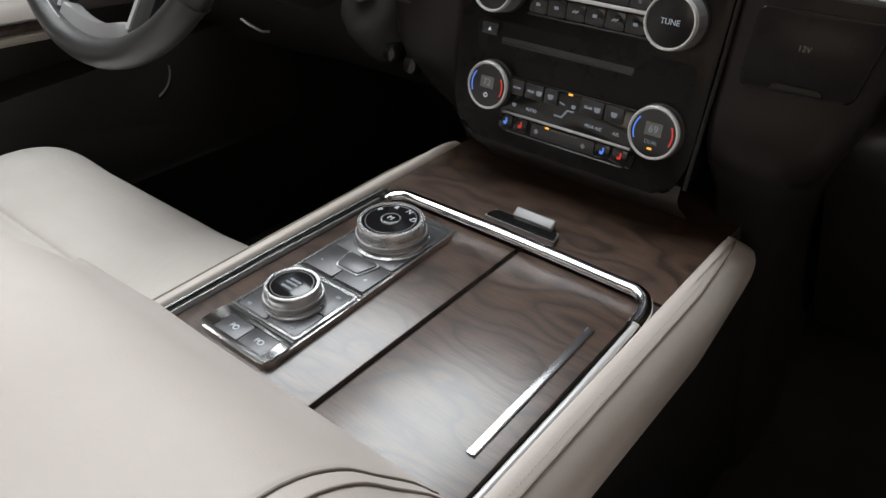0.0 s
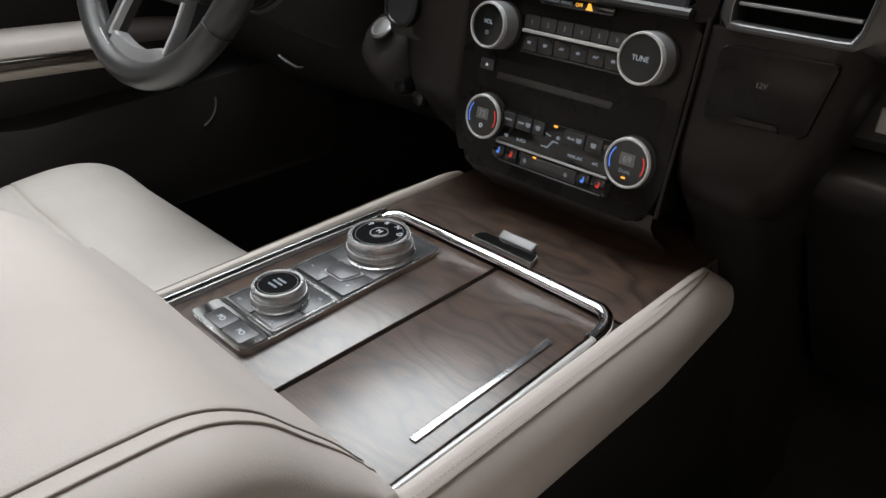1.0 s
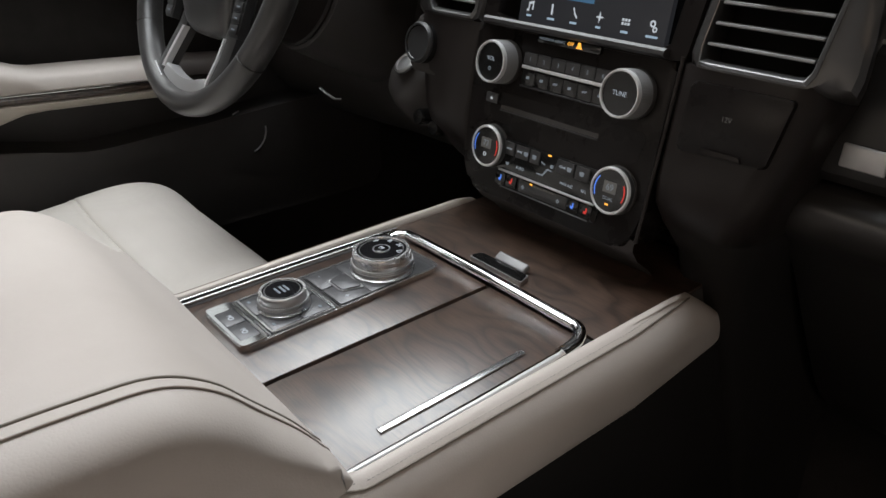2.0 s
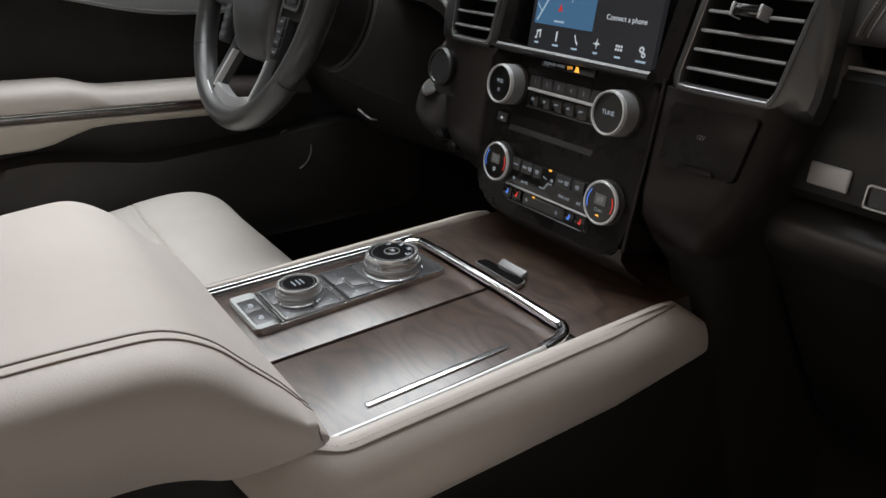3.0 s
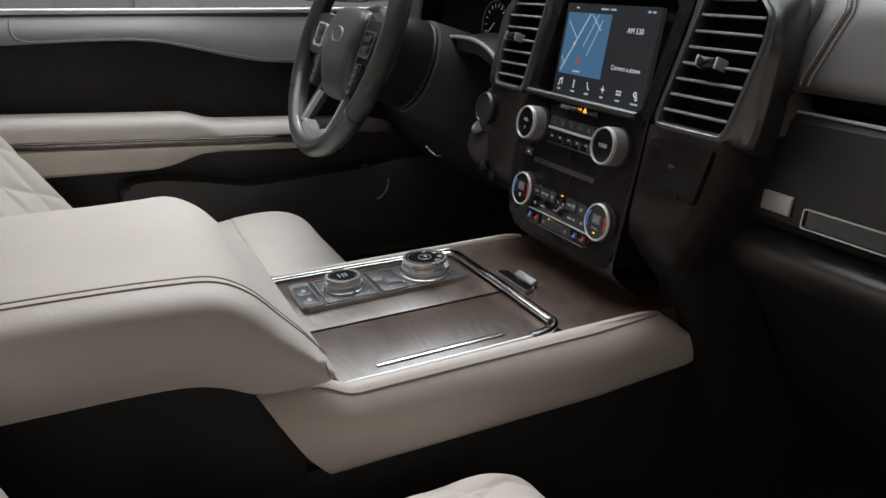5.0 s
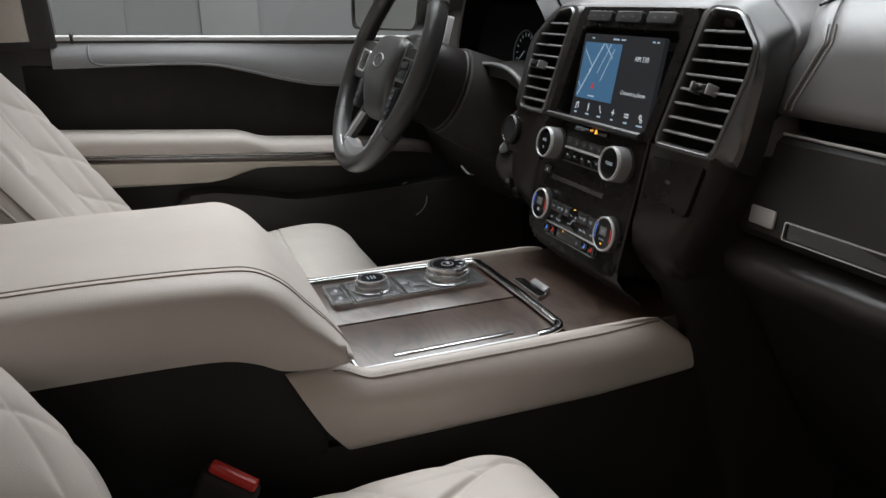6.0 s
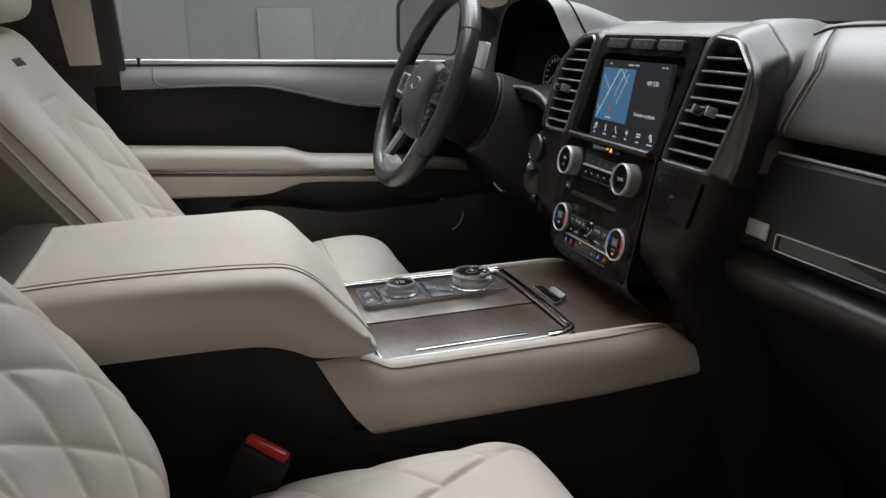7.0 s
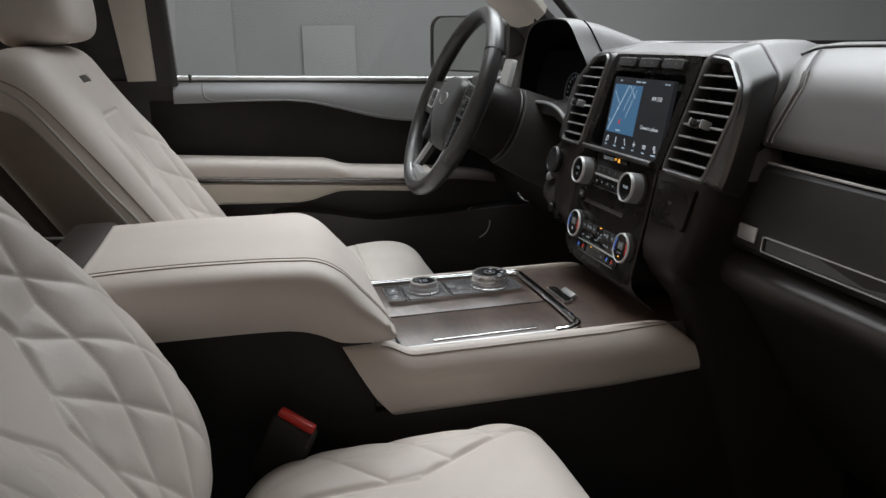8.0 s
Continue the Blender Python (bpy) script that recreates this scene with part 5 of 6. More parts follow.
def vent(s):
    """A tall louvred vent in a rounded bezel; s is +1 on the passenger side."""
    o = [(0.136, -0.001), (0.229, -0.001), (0.236, 0.088), (0.232, 0.116), (0.193, 0.149), (0.152, 0.153), (0.145, 0.148)]
    rim = [(0.1215, -0.0065), (0.264, -0.0065), (0.261, 0.035), (0.2535, 0.082), (0.2435, 0.112), (0.236, 0.123), (0.181, 0.161), (0.131, 0.161), (0.1245, 0.156)]
    if s < 0:
        o = [(0.134, 0.000), (0.206, 0.000), (0.226, 0.096), (0.222, 0.112), (0.188, 0.147), (0.152, 0.152), (0.142, 0.147)]
        rim = [(0.1215, -0.0065), (0.236, -0.0065), (0.256, 0.085), (0.252, 0.112), (0.210, 0.155), (0.200, 0.160), (0.131, 0.160), (0.1245, 0.155)]
    c = Vector((0.182, 0.075))
    po, pr = resample(rounded(o, 0.006), c), resample(rounded(rim, 0.008), c)

    def put(points, w):
        return [UP @ Vector((s * p.x, p.y, w)) for p in points]

    grow = [c + (p - c) * 1.03 for p in po]
    def tail(p, k):
        """The pod's shoulder narrows and rises as it runs back to the dash."""
        return Vector((p.x - k * 0.014 * min(1.0, max(0.0, (p.x - 0.15) / 0.02)), p.y + k * 0.026 * min(1.0, max(0.0, (p.y - 0.055) / 0.06))))

    def skin(grow, up, w):
        return put([q + (q - c).normalized() * (grow - 0.016 * min(1.0, max(0.0, (0.135 - q.y) / 0.035))) + Vector((0, up)) for q in (tail(p, 1.0) for p in pr)], w)

    part("pod_surround", loft([skin(-0.004, -0.002, -0.049), skin(0.0005, 0.0, -0.048), skin(0.0035, 0.0015, -0.051), skin(0.0055, 0.006, -0.062), skin(0.0065, 0.012, -0.080), skin(0.006, 0.022, -0.110), skin(0.0, 0.030, -0.140)], caps=False), DASH, stack, "dash skin closing round the pod", smooth=50)
    part("vent_bezel", loft([put([tail(p, 1.0) + (c - p).normalized() * 0.004 for p in pr], -0.0475), put([tail(p, 1.0) for p in pr], -0.0450), put([tail(p, 0.96) for p in pr], -0.0435), put([tail(p, 0.2) for p in pr], -0.012), put([p + (c - p).normalized() * 0.0022 for p in pr], -0.006), put([p + (c - p).normalized() * 0.007 for p in pr], -0.001), put([p.lerp(q, 0.55) for p, q in zip(pr, grow)], 0.0015), put(grow, 0.002), put(grow, -0.02)], caps=False), POD, stack, "rounded satin bezel round the vent", smooth=35)
    shrink = [c + (p - c) * 0.945 for p in po]
    mid = [c + (p - c) * 0.985 for p in po]
    v = part("air_vent", loft([put(po, -0.004), put(grow, 0.0025), put(po, 0.005), put(mid, 0.0045), put(shrink, -0.002), put(shrink, -0.022)], caps=False), DARKMETAL, stack, "tall louvred air vent with a bright frame", smooth=35)
    # Colour carries the shade between the louvres; the throat is shallow.
    part("vent_throat", loft([put(mid, -0.0205), put(mid, -0.022)]), VOID, v, "vent throat, near-black for the shade inside")
    for k in range(8):
        h = 0.0165 + k * 0.0163
        us = []
        for i in range(len(shrink)):
            p, q = shrink[i - 1], shrink[i]
            if (p.y - h) * (q.y - h) <= 0 and abs(p.y - q.y) > 1e-9:
                us.append(p.x + (q.x - p.x) * (h - p.y) / (q.y - p.y))
        a, b = min(us), max(us)
        part("slat", rbox((b - a, 0.0034, 0.017), 0.0012, 2, lift(UP, s * (a + b) / 2, h, -0.006) @ pose(0, 0, 0, 12, 0, 0)), PITCH, v, "black louvre")
        part("slat_edge", rbox((b - a - 0.001, 0.0026, 0.0018), 0.0006, 1, lift(UP, s * (a + b) / 2, h - 0.0016, 0.0022)), VANE, v, "satin louvre edge")
    t = part("vent_tab", rbox((0.027, 0.0105, 0.016), 0.003, 2, lift(UP, s * 0.186, 0.0655, 0.006)), PIANO, v, "vent adjusting tab")
    for d in (-1, 1):
        part("tab_end", rbox((0.0030, 0.0112, 0.0155), 0.001, 2, lift(UP, s * 0.186 + d * 0.0128, 0.0655, 0.007)), SILVER, t)
    return v


vent(1)
vent(-1)

# lower face: radio, slot and climate
FACE = rounded([(-0.108, -0.042), (0.102, -0.042), (0.114, -0.012), (0.1175, 0.133), (-0.128, 0.133), (-0.124, -0.012)], 0.012)
on(LO, "lower_face", FACE, -0.10, -0.001, FACEM, "dark satin radio and climate face", 0.006, seg=3)
part("face_ridge", tube(smooth_line([LO @ Vector((u, v, 0.0006)) for u, v in ((0.1210, 0.134), (0.1200, 0.080), (0.1180, 0.020), (0.1170, -0.010), (0.1165, -0.030))], 5), 0.0020, 0.0016, 8), COLUMN, stack, "slim satin ridge beside the radio face", smooth=50)
chin = [[LO @ Vector((u * w, v, d)) for u in np.linspace(-1, 1, 13)] for w, v, d in ((0.112, -0.030, -0.004), (0.110, -0.042, -0.008), (0.108, -0.054, -0.022), (0.107, -0.066, -0.045), (0.106, -0.085, -0.070))]
part("chin", loft(chin, cyclic=False), BLACK, stack, "black curved chin under the climate panel")


def dial(name, m, u, v, r, d, label, thick):
    b = lift(m, u, v, -0.001)
    k = part(name, lathe([(r * 1.08, 0.0), (r * 1.07, d * 0.18), (r * 1.0, d * 0.24)], b, 56), BLACK, stack, label)
    if thick:
        rows = []
        for q, h in ((1.045, 0.16), (1.04, 0.30), (1.03, 0.80), (1.0, 0.86)):
            rows.append([b @ Vector((r * q * (1 + 0.014 * (i % 2) * (0.2 < h < 0.85)) * math.cos(i * math.pi / 60), r * q * (1 + 0.014 * (i % 2) * (0.2 < h < 0.85)) * math.sin(i * math.pi / 60), d * h)) for i in range(120)])
        part("dial_flank", loft(rows), VANE, k, "finely ribbed satin dial flank", smooth=25)
        part("dial_ring", lathe([(r * 1.02, d * 0.82), (r * 1.015, d * 0.93), (r * 0.985, d), (r * 0.925, d), (r * 0.90, d * 0.9)], b, 72), BEZEL, k, "bright metal dial ring")
    else:
        part("dial_flank", lathe([(r * 1.05, d * 0.1), (r * 1.035, d * 0.7), (r * 0.98, d * 0.8)], b, 72), DARKMETAL, k, "dark dial flank")
        part("dial_ring", lathe([(r * 1.03, d * 0.70), (r * 1.02, d * 0.92), (r * 0.985, d), (r * 0.94, d), (r * 0.92, d * 0.9)], b, 72), BEZEL, k, "bright metal dial ring")
    part("dial_face", lathe([(r * 0.92, d * 0.80), (r * 0.90, d * 0.92), (r * 0.5, d * 0.93), (0.0001, d * 0.93)], b, 56), PIANO, k, "gloss black dial face")
    return k, lift(b, 0, 0, d * 0.935)


RV = 0.0960
k, f = dial("volume_knob", LO, -0.0805, RV, 0.0205, 0.024, "round volume knob with a metal ring", True)
lettering("knob_text", "VOL", 0.0056, lift(f, 0, 0.003), LEGEND, k)
part("knob_mark", ring_plate([(0.0020 * math.cos(a), -0.0065 + 0.0020 * math.sin(a)) for a in np.linspace(0, 6.283, 14, endpoint=False)], [(0.0012 * math.cos(a), -0.0065 + 0.0012 * math.sin(a)) for a in np.linspace(0, 6.283, 14, endpoint=False)], 0, 0.0002, f), DIM, k)
k, f = dial("tune_knob", LO, 0.0815, RV, 0.0205, 0.024, "round tuning knob with a metal ring", True)
lettering("knob_text", "TUNE", 0.0060, lift(f, 0, 0), LEGEND, k)
for q in range(6):
    u = -0.0445 + q * 0.0182
    b = on(LO, "preset_key", rect(u - 0.0087, u + 0.0087, RV + 0.003, RV + 0.0145, 0.001), -0.003, 0.003, BUTTON, "dark grey preset key", 0.001)
    lettering("key_text", str(q + 1), 0.0055, lift(LO, u, RV + 0.0085, 0.0033), DIM, b)
    b = on(LO, "radio_key", rect(u - 0.0087, u + 0.0087, RV - 0.0165, RV - 0.002, 0.001), -0.003, 0.0022, PIANO, "black radio key", 0.001)
    on(lift(LO, 0, 0, 0.0024), "key_mark", [(u - 0.0028, RV - 0.0105), (u, RV - 0.009), (u, RV - 0.0105), (u + 0.0028, RV - 0.009), (u + 0.0028, RV - 0.0075), (u, RV - 0.009), (u, RV - 0.0075), (u - 0.0028, RV - 0.009)] if q in (2, 4) else rect(u - 0.0022, u + 0.0018, RV - 0.0105, RV - 0.0080), 0, 0.0002, DIM, "", 0, b)
on(LO, "radio_strip", rect(-0.0540, 0.0615, RV - 0.0010, RV + 0.0020), -0.002, 0.0042, BEZEL, "satin strip through the radio keys", 0.0008)
on(LO, "radio_lower_strip", rect(-0.0540, 0.0615, RV - 0.0190, RV - 0.0175), -0.002, 0.0030, BUTTON, "fine dark strip below the radio keys", 0.0006)
on(LO, "airbag_lamp", rect(-0.040, 0.038, 0.1220, 0.1300, 0.002), -0.002, 0.003, PIANO, "airbag lamp panel", 0.0008)
lettering("lamp_text", "PASSENGER AIRBAG", 0.0036, lift(LO, -0.021, 0.126, 0.0032), DIM, stack)
lettering("lamp_text", "OFF", 0.0046, lift(LO, 0.0025, 0.126, 0.0032), AMBER, stack)
on(LO, "lamp_mark", [(0.0095, 0.1232), (0.0170, 0.1232), (0.0155, 0.1258), (0.0140, 0.1288), (0.0115, 0.1288), (0.0110, 0.126)], 0.0031, 0.0034, AMBER)
on(LO, "disc_slot", rect(-0.078, 0.052, 0.0490, 0.0535, 0.001), -0.003, -0.0004, BLACK, "slim disc slot")
on(LO, "slot_edge", rect(-0.078, 0.052, 0.0475, 0.0490, 0.0005), -0.003, 0.0012, BUTTON, "fine dark slot edge", 0.0005)
on(LO, "slot_recess", rounded([(-0.102, 0.036), (0.098, 0.036), (0.104, 0.066), (-0.108, 0.066)], 0.010), -0.004, -0.0008, FACEM, "shallow dark recess round the slot")
b = on(LO, "eject_key", rect(-0.100, -0.083, 0.0530, 0.0630, 0.001), -0.003, 0.0012, BUTTON, "small eject key", 0.0008)
on(lift(LO, 0, 0, 0.0014), "key_mark", [(-0.0935, 0.0565), (-0.0895, 0.0565), (-0.0915, 0.0598)], 0, 0.0002, WHITE, "", 0, b)
# climate
on(LO, "climate_plate", rounded([(-0.066, -0.028), (0.068, -0.028), (0.074, 0.022), (-0.070, 0.022)], 0.004), -0.002, 0.001, PIANO, "gloss black climate plate", 0.0008)
for txt, u in (("72", -0.0815), ("69", 0.0830)):
    k, f = dial("temperature_knob", LO, u, 0.0095, 0.0212, 0.0105, "round temperature knob with a metal ring and a small display", False)
    on(f, "knob_display", rect(-0.0072, 0.0072, -0.002, 0.0085), 0, 0.0003, LCD, "", 0, k)
    lettering("knob_text", txt, 0.0085, lift(f, 0, 0.003, 0.0004), DIM, k)
    if txt == "69":
        lettering("knob_text", "DUAL", 0.0044, lift(f, 0, -0.0075), DIM, k)
        on(f, "knob_mark", rect(-0.002, 0.002, -0.0135, -0.0118), 0, 0.0003, AMBER, "", 0, k)
    else:
        part("knob_mark", ring_plate([(0.0022 * math.cos(a), -0.0085 + 0.0022 * math.sin(a)) for a in np.linspace(0, 6.283, 14, endpoint=False)], [(0.0014 * math.cos(a), -0.0085 + 0.0014 * math.sin(a)) for a in np.linspace(0, 6.283, 14, endpoint=False)], 0, 0.0002, f), WHITE, k)
    for a0, a1, mat in ((140, 205, BLUE), (-25, 30, REDG)):
        arc = [radians(a) for a in np.linspace(a0, a1, 12)]
        on(f, "knob_arc", [(0.0172 * math.cos(a), 0.0172 * math.sin(a)) for a in arc] + [(0.0160 * math.cos(a), 0.0160 * math.sin(a)) for a in arc[::-1]], 0, 0.0003, mat, "", 0, k)
CL = lift(LO, 0.0, 0.0005, 0.0012)
for u0, u1, txt in ((-0.060, -0.046, "FRONT"), (-0.044, -0.026, "MAX"), (-0.024, -0.011, ""), (0.012, 0.034, "REAR"), (0.036, 0.053, "")):
    b = on(CL, "climate_key", rect(u0, u1, 0.0065, 0.0195, 0.001), -0.001, 0.0014, BUTTON, "dark climate key", 0.0006)
    m = (u0 + u1) / 2
    if txt == "FRONT":
        on(lift(CL, 0, 0, 0.0016), "key_mark", rect(m - 0.004, m + 0.004, 0.0122, 0.0138), 0, 0.0002, DIM, "", 0, b)
    elif txt:
        lettering("key_text", txt, 0.0033, lift(CL, m - 0.003, 0.013, 0.0016), LEGEND, b)
        on(lift(CL, 0, 0, 0.0016), "key_mark", rounded([(m + 0.0035, 0.0108), (m + 0.0080, 0.0108), (m + 0.0090, 0.0150), (m + 0.0025, 0.0150)], 0.001), 0, 0.0002, DIM, "", 0, b)
    else:
        on(lift(CL, 0, 0, 0.0016), "key_mark", rounded([(m - 0.0020, 0.0108), (m + 0.0020, 0.0108), (m + 0.0032, 0.0150), (m - 0.0032, 0.0150)], 0.001), 0, 0.0002, DIM, "", 0, b)
for txt, u, v in (("AUTO", -0.0355, -0.0035), ("MAX A/C", 0.0275, -0.0025), ("A/C", 0.0490, -0.0025)):
    lettering("key_text", txt, 0.0040, lift(CL, u, v, 0.0003), LEGEND, stack)
on(CL, "key_mark", rounded([(-0.0555, -0.0045), (-0.0525, -0.0045), (-0.0515, -0.0015), (-0.0565, -0.0015)], 0.0005), 0, 0.0003, DIM)
on(CL, "key_lamp", rect(-0.001, 0.003, 0.0185, 0.0202), 0, 0.0006, AMBER)
for pts in ([(-0.0120, -0.0025), (-0.0040, -0.0025), (0.0010, 0.0045), (0.0065, 0.0045), (0.0065, 0.0060), (0.0000, 0.0060), (-0.0050, -0.0010), (-0.0120, -0.0010)], [(0.0035, 0.0085), (0.0055, 0.0075), (0.0075, 0.0085), (0.0075, 0.0105), (0.0055, 0.0115), (0.0035, 0.0105)], [(-0.0085, 0.0100), (-0.0030, 0.0085), (-0.0030, 0.0098), (-0.0085, 0.0113)]):
    on(CL, "flow_mark", pts, 0, 0.0003, DIM)
on(CL, "climate_strip", rect(-0.0640, 0.0640, -0.0122, -0.0102), -0.001, 0.0022, SILVER, "bright strip through the climate keys", 0.0006)
on(CL, "climate_lower_strip", rect(-0.0580, 0.0600, -0.0285, -0.0275), -0.001, 0.0020, DARKMETAL, "fine strip under the climate keys", 0.0004)
on(CL, "fan_bar", rect(-0.0320, 0.0320, -0.0262, -0.0140, 0.001), -0.001, 0.0010, BUTTON, "fan speed key", 0.0006)
on(CL, "fan_lamp", rect(-0.0175, -0.0140, -0.0155, -0.0138), 0.001, 0.0016, AMBER)
for q in range(7):
    on(CL, "fan_lamp", rect(-0.0115 + q * 0.0040, -0.0090 + q * 0.0040, -0.0160, -0.0148), 0.001, 0.0014, LCD)
for u in (-0.0265, 0.0215):
    for du, dv in ((-0.0012, 0), (0.0012, 0), (0, 0.0013), (0, -0.0013)):
        on(CL, "key_mark", rect(u + du - 0.0008, u + du + 0.0008, -0.0205 + dv - 0.0008, -0.0205 + dv + 0.0008), 0.0011, 0.0014, DIM)
for u, mat in ((-0.0600, BLUE), (-0.0440, REDG), (0.0400, BLUE), (0.0565, REDG)):
    on(CL, "seat_key", rect(u - 0.0070, u + 0.0070, -0.0262, -0.0135, 0.001), -0.001, 0.0012, PIANO, "black seat climate key", 0.0006)
    on(lift(CL, 0, 0, 0.0014), "seat_mark", [(u - 0.0016, -0.0220), (u + 0.0012, -0.0220), (u + 0.0022, -0.0190), (u + 0.0016, -0.0158), (u + 0.0002, -0.0165), (u + 0.0005, -0.0195), (u - 0.0020, -0.0195)], 0, 0.0003, mat)

# socket cover on the right column, start button pod on the left
b = on(LO, "socket_cover", rounded([(0.136, 0.0615), (0.214, 0.0635), (0.224, 0.1190), (0.137, 0.1180)], 0.005), -0.003, 0.0050, FACEM, "dark power socket cover", 0.0022, seg=3)
lettering("cover_text", "12V", 0.0058, lift(LO, 0.1745, 0.0938, 0.0053), LCD, b)
on(LO, "cover_lip", rounded([(0.158, 0.0635), (0.196, 0.0640), (0.193, 0.0685), (0.160, 0.0682)], 0.001), 0.0048, 0.0070, FACEM, "", 0.001)
SB = plane_at((-0.211, -0.020, 0.672), 14)
pod = on(SB, "start_pod", rounded([(-0.030, -0.030), (0.036, -0.030), (0.040, 0.034), (-0.026, 0.034)], 0.014), -0.03, 0.004, BLACK, "black pod with a round start button", 0.006, seg=3)
sb = part("start_button", lathe([(0.0225, 0.0), (0.0225, 0.012), (0.0205, 0.015), (0.0185, 0.0150), (0.017, 0.0130), (0.0, 0.0135)], lift(SB, -0.002, 0.002, 0.002), 48), PIANO, pod, "round black start button")
part("start_ring", lathe([(0.0228, 0.010), (0.0232, 0.0125), (0.0210, 0.0158), (0.0190, 0.0158), (0.0188, 0.014)], lift(SB, -0.002, 0.002, 0.002), 48), BUTTON, sb, "dark metal button ring")
part("pod_shoulder", lathe([(0.046, -0.050), (0.045, -0.012), (0.040, 0.004), (0.031, 0.013), (0.018, 0.018), (0.0, 0.0195)], plane_at((-0.278, 0.010, 0.622), 46), 40), BLACK, pod, "dark rounded shoulder beside the start button")
part("start_pod_trim", lathe([(0.0150, 0.0), (0.0150, 0.003), (0.0125, 0.0048), (0.0115, 0.0034), (0.0, 0.0040)], plane_at((-0.272, -0.009, 0.6385), 50), 32), SATIN, pod, "small silver trim piece")
for u, z in ((-0.216, 0.588), (-0.188, 0.581)):
    part("toggle_knob", lathe([(0.0095, 0), (0.0095, 0.014), (0.008, 0.017), (0.0, 0.0175)], plane_at((u, -0.020, z), 10), 24), PIANO, stack, "small black knob")

# ---- steering wheel and column ----
wheel = thing("steering_wheel", "leather steering wheel with metal spoke trims and dark centre", "steering wheel")
SW = plane_at((-0.434, -0.162, 0.766), 24)
R = 0.181
rim = []
for a in np.linspace(0, 2 * math.pi, 96, endpoint=False):
    rim.append(SW @ Vector((R * math.cos(a), R * 0.985 * math.sin(a), 0.0)))
axis = (SW.to_3x3() @ Vector((0, 0, 1)))
part("rim", tube(rim, 0.0150, 0.0168, 18, closed=True, up=axis), WHEELSKIN, wheel, "black leather rim")
for a in (35, 145, 215, 325):
    c, s = math.cos(radians(a)), math.sin(radians(a))
    part("rim_seam", tube([SW @ Vector((R * c + 0.0154 * c * math.cos(b), R * s + 0.0154 * s * math.cos(b), 0.0171 * math.sin(b))) for b in np.linspace(0, 6.283, 20, endpoint=False)], 0.0009, n=6, closed=True, up=axis), BLACK, wheel)
HUB = [(0.0, 0.050), (0.045, 0.049), (0.070, 0.040), (0.076, 0.015), (0.073, -0.030), (0.064, -0.070), (0.050, -0.090), (0.0, -0.094), (-0.050, -0.090), (-0.064, -0.070), (-0.073, -0.030), (-0.076, 0.015), (-0.070, 0.040), (-0.045, 0.049)]


def hub_level(v):
    """Height of the centre pad's face over the rim's plane: proud at the emblem, sunk towards the lower spokes."""
    return 0.012 - 0.020 * min(1.0, max(0.0, (-0.01 - v) / 0.08)) ** 1.4 - 0.006 * max(0.0, v) / 0.05


hubs = []
for down, k in ((-0.040, 0.86), (-0.014, 1.0), (-0.006, 1.0), (-0.002, 0.96), (0.0008, 0.86), (0.0022, 0.62), (0.0028, 0.25)):
    hubs.append([SW @ Vector((q.x * k, (q.y + 0.02) * k - 0.02, hub_level((q.y + 0.02) * k - 0.02) + down)) for q in smooth_line([(u, v, 0) for u, v in HUB], 4, closed=True)])
part("centre_pad", loft(hubs), WHEELSKIN, wheel, "black airbag cover", smooth=45)
EM = lift(SW, 0.002, 0.002, 0.0142)
emblem = part("emblem", lathe([(1.0, 0.0), (1.0, 0.0018), (0.93, 0.0026), (0.88, 0.0022), (0.88, 0.0)], EM @ Matrix.Diagonal((0.0245, 0.0125, 1, 1)), 32), SILVER, wheel, "small oval emblem with a bright rim")
part("emblem_face", lathe([(0.88, 0.0), (0.86, 0.0012), (0.0, 0.0018)], EM @ Matrix.Diagonal((0.0245, 0.0125, 1, 1)), 32), WHEELSKIN, emblem)
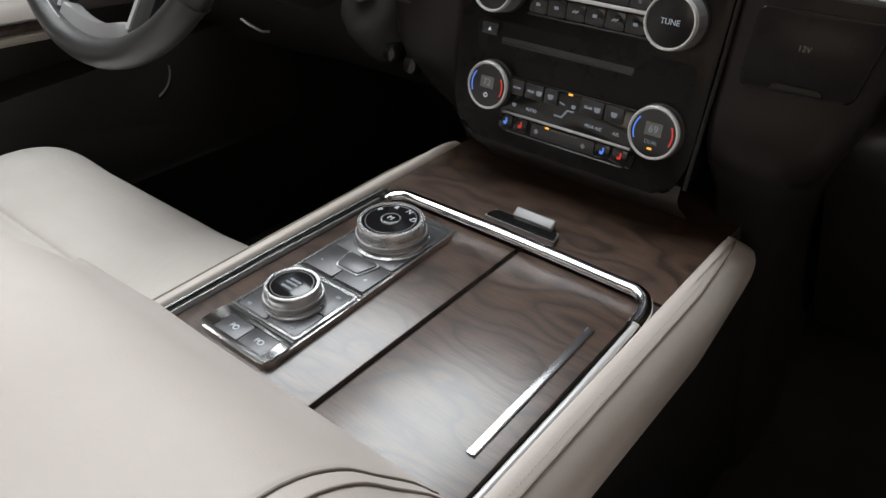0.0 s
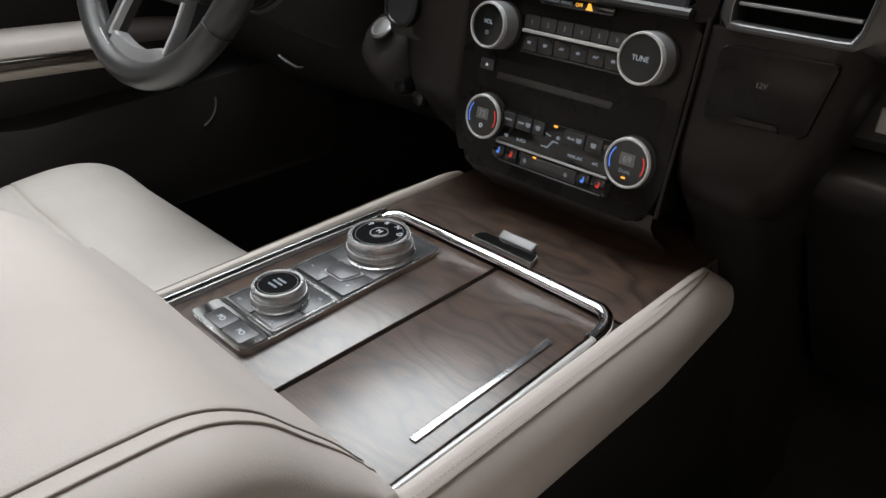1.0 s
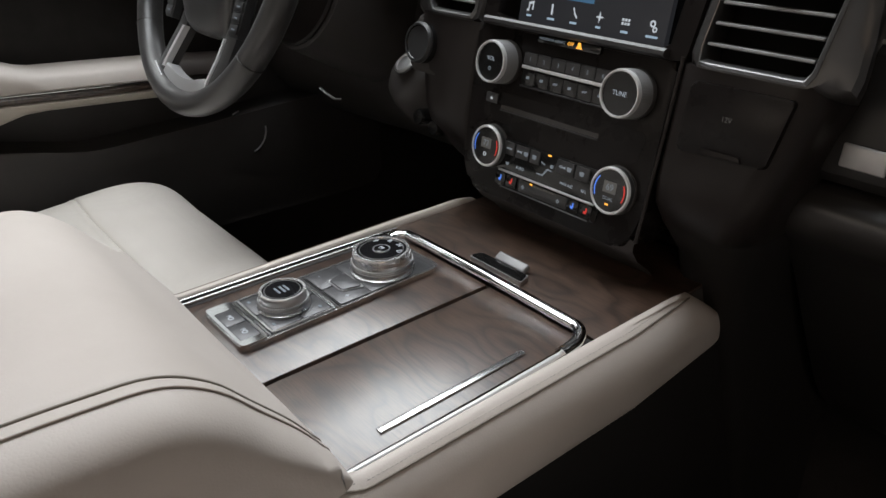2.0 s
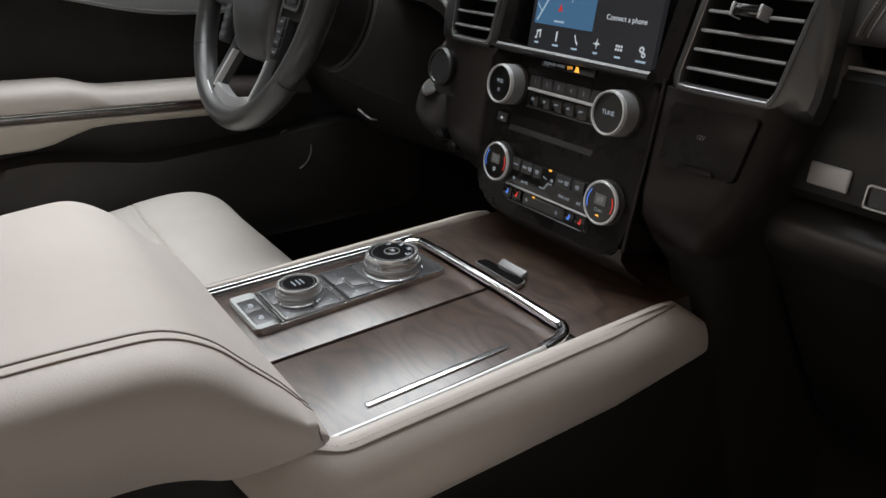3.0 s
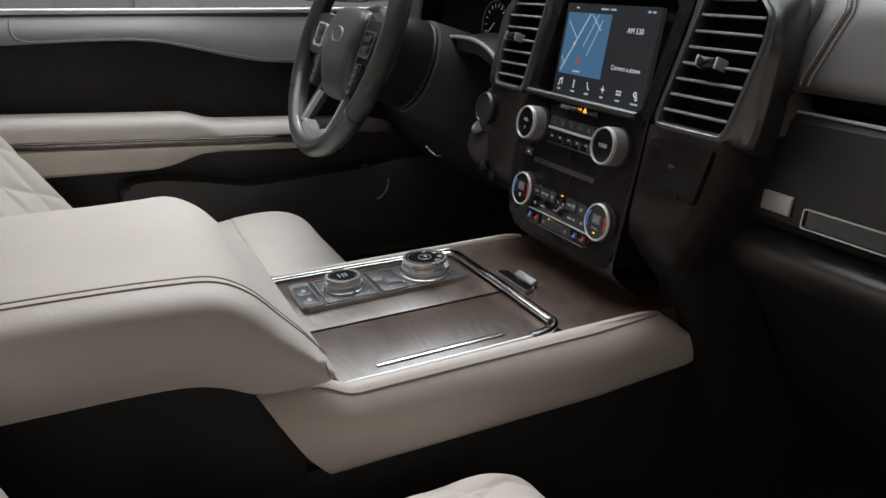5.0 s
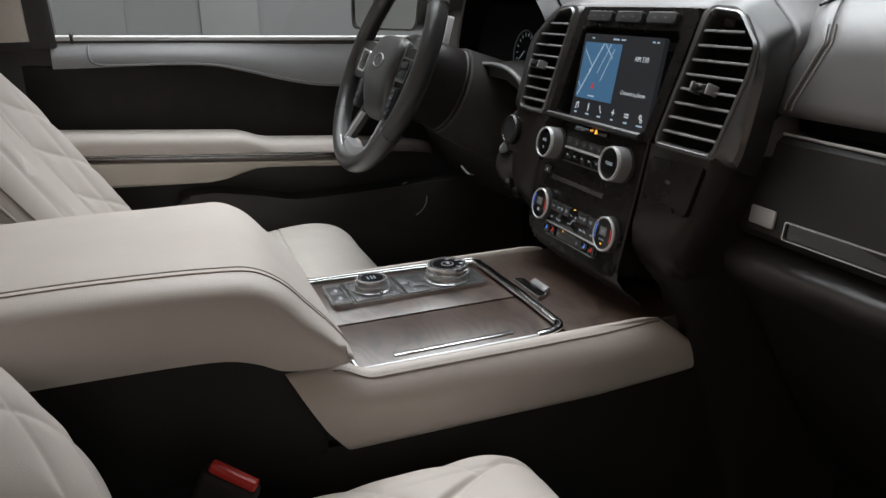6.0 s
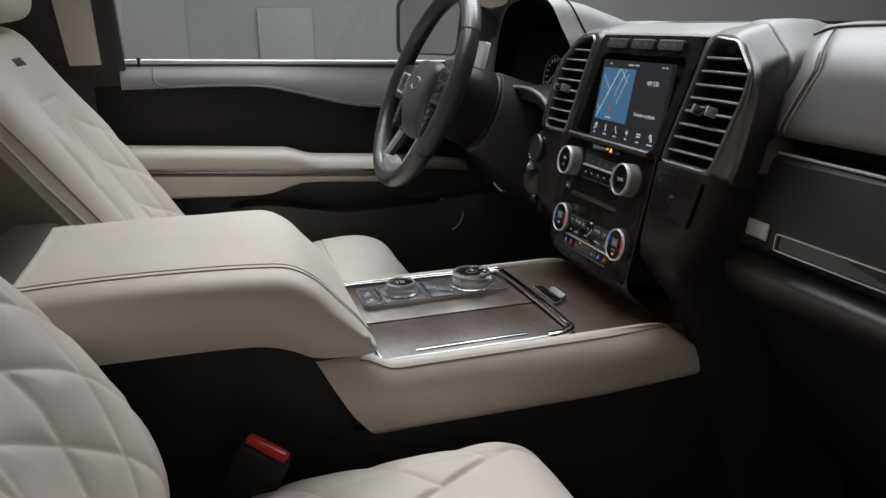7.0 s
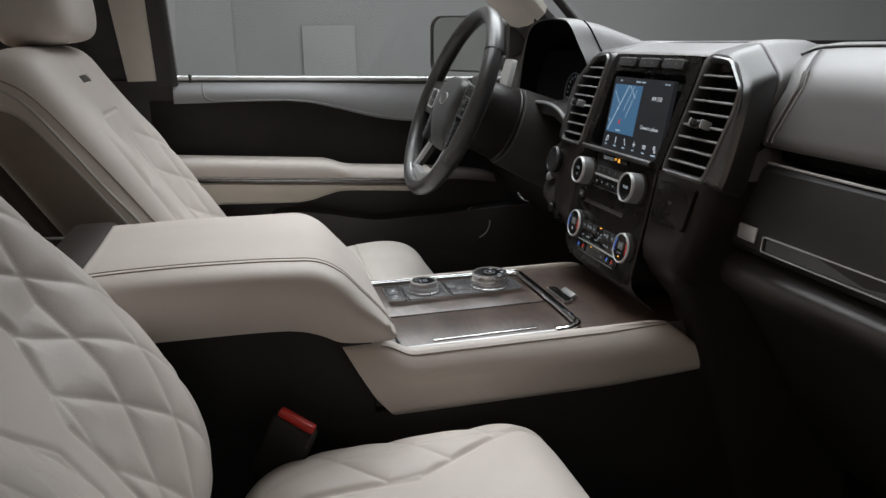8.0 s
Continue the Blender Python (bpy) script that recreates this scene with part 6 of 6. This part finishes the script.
for s in (-1, 1):
    # Right-hand parts take darker copies, imitating the shade beside the hub.
    part("side_spoke", loft([[SW @ Vector((s * u, v, w + h)) for v, w in ((-0.036, -0.020), (-0.034, -0.004), (0.000, 0.0), (0.034, -0.002), (0.040, -0.020))] for u, h in ((0.050, 0.002), (0.10, 0.000), (0.14, 0.001), (0.172, 0.006))]), PITCH if s > 0 else WHEELSKIN, wheel, "black side spoke", smooth=50)
    h = 0.002 if s < 0 else -0.003
    PADF = rounded([(-0.024, -0.020), (0.022, -0.022), (0.024, 0.018), (-0.023, 0.021)], 0.007)
    b = part("switch_pad", slab(PADF, -0.004, 0.004, lift(SW, s * 0.108, -0.002, h), 0.001), BUTTON, wheel, "switch pad with a metal frame")
    part("pad_frame", ring_plate(PADF, [(u * 0.86, v * 0.84) for u, v in PADF], 0.002, 0.0065, lift(SW, s * 0.108, -0.002, h)), BEZEL if s < 0 else DARKMETAL, b, "bright metal frame")
    for dv, hh in ((0.0070, 0.0050), (-0.0080, 0.0045)):
        part("switch_key", slab(rounded([(-0.014, -hh), (0.014, -hh), (0.014, hh), (-0.014, hh)], 0.002), 0.003, 0.0075, lift(SW, s * 0.108, -0.002 + dv, h), 0.001), KEYGREY if s < 0 else BUTTON, b)
    c = part("switch_block", slab(rounded([(-0.012, -0.030), (0.011, -0.030), (0.014, 0.024), (-0.013, 0.024)], 0.003), -0.006, 0.004, lift(SW, s * 0.093, -0.056, -0.004), 0.001), BUTTON, wheel, "small block of switches")
    for q in range(4):
        key = part("switch_key", slab(rect(-0.0095, 0.0095, -0.0055, 0.0055, 0.0012), 0.0, 0.0022, lift(SW, s * 0.093, -0.0385 - q * 0.0128, 0.0), 0.0006), KEYGREY if s < 0 else BUTTON, c)
        part("key_mark", slab(rect(-0.004, 0.004, -0.0008, 0.0008), 0.0022, 0.0024, lift(SW, s * 0.093, -0.0385 - q * 0.0128, 0.0)), DIM, key)
    # lower spokes and their bright trims
    spoke = ((0.064, -0.066, -0.010), (0.069, -0.090, -0.009), (0.073, -0.115, -0.004), (0.074, -0.140, 0.002), (0.074, -0.168, 0.006))
    part("lower_spoke", loft([[SW @ Vector((s * (u + du), v, w + h)) for du, h in ((-0.012, -0.016), (-0.012, -0.001), (-0.007, 0.001), (0.007, 0.001), (0.012, -0.002), (0.012, -0.016))] for u, v, w in spoke]), WHEELSKIN, wheel, "black lower spoke", smooth=50)
    wide = 0.0075 if s > 0 else 0.0035
    part("spoke_trim", loft([[SW @ Vector((s * (u - 0.013 + du), v, w + h)) for du, h in ((0.0, -0.006), (0.0, 0.0018), (wide, 0.0032), (wide, -0.006))] for u, v, w in ((0.0690, -0.090, -0.009), (0.0730, -0.115, -0.004), (0.0740, -0.140, 0.002), (0.0740, -0.146, 0.003))]), BEZEL, wheel, "bright metal spoke trim")
part("hub_trim", tube(smooth_line([SW @ Vector(p) for p in ((0.074, 0.042, -0.002), (0.081, 0.015, 0.001), (0.078, -0.030, 0.000), (0.069, -0.070, -0.007), (0.060, -0.088, -0.009))], 5), 0.0016, n=8, up=axis), DARKMETAL, wheel, "slim dark metal trim beside the centre pad")
arc = np.radians(np.linspace(247, 293, 15))
cup = [(0.170 * math.cos(a), 0.170 * math.sin(a)) for a in arc] + [(0.150 * math.cos(a), 0.150 * math.sin(a)) for a in arc[::-1]]
cup = [(u, min(v, -0.1405)) for u, v in cup]
part("lower_bridge", slab(cup, -0.012, 0.004, SW, 0.003, 3), SILVER, wheel, "satin metal plate between the lower spokes")
part("bridge_edge", tube([SW @ Vector((0.167 * math.cos(a), 0.167 * math.sin(a), 0.0075)) for a in np.radians(np.linspace(240, 300, 21))], 0.0016, n=8, up=axis), BEZEL, wheel, "fine bright edge inside the rim")
column = thing("steering_column", "black steering column shroud behind the wheel", "steering column")
CM = SW @ pose(0, 0, 0, 180, 0, 0)
part("shroud", lathe([(0.056, 0.02), (0.066, 0.03), (0.070, 0.06), (0.074, 0.120)], CM, 48), COLUMN, column, "black column shroud")
part("shroud_sleeve", lathe([(0.0742, 0.1245), (0.079, 0.128), (0.086, 0.20), (0.09, 0.26)], CM, 48), BLACK, column, "black sleeve behind the shroud")
part("shroud_joint", lathe([(0.0745, 0.118), (0.0762, 0.121), (0.0755, 0.124)], CM, 48), COLUMN, column)
for s, l in ((-1, 0.10),):
    part("stalk", tube([SW @ Vector((s * 0.06, 0.02, -0.06)), SW @ Vector((s * 0.11, 0.03, -0.055)), SW @ Vector((s * (0.11 + l * 0.4), 0.038, -0.048))], 0.0075, n=12, up=axis), BLACK, column, "black column stalk")
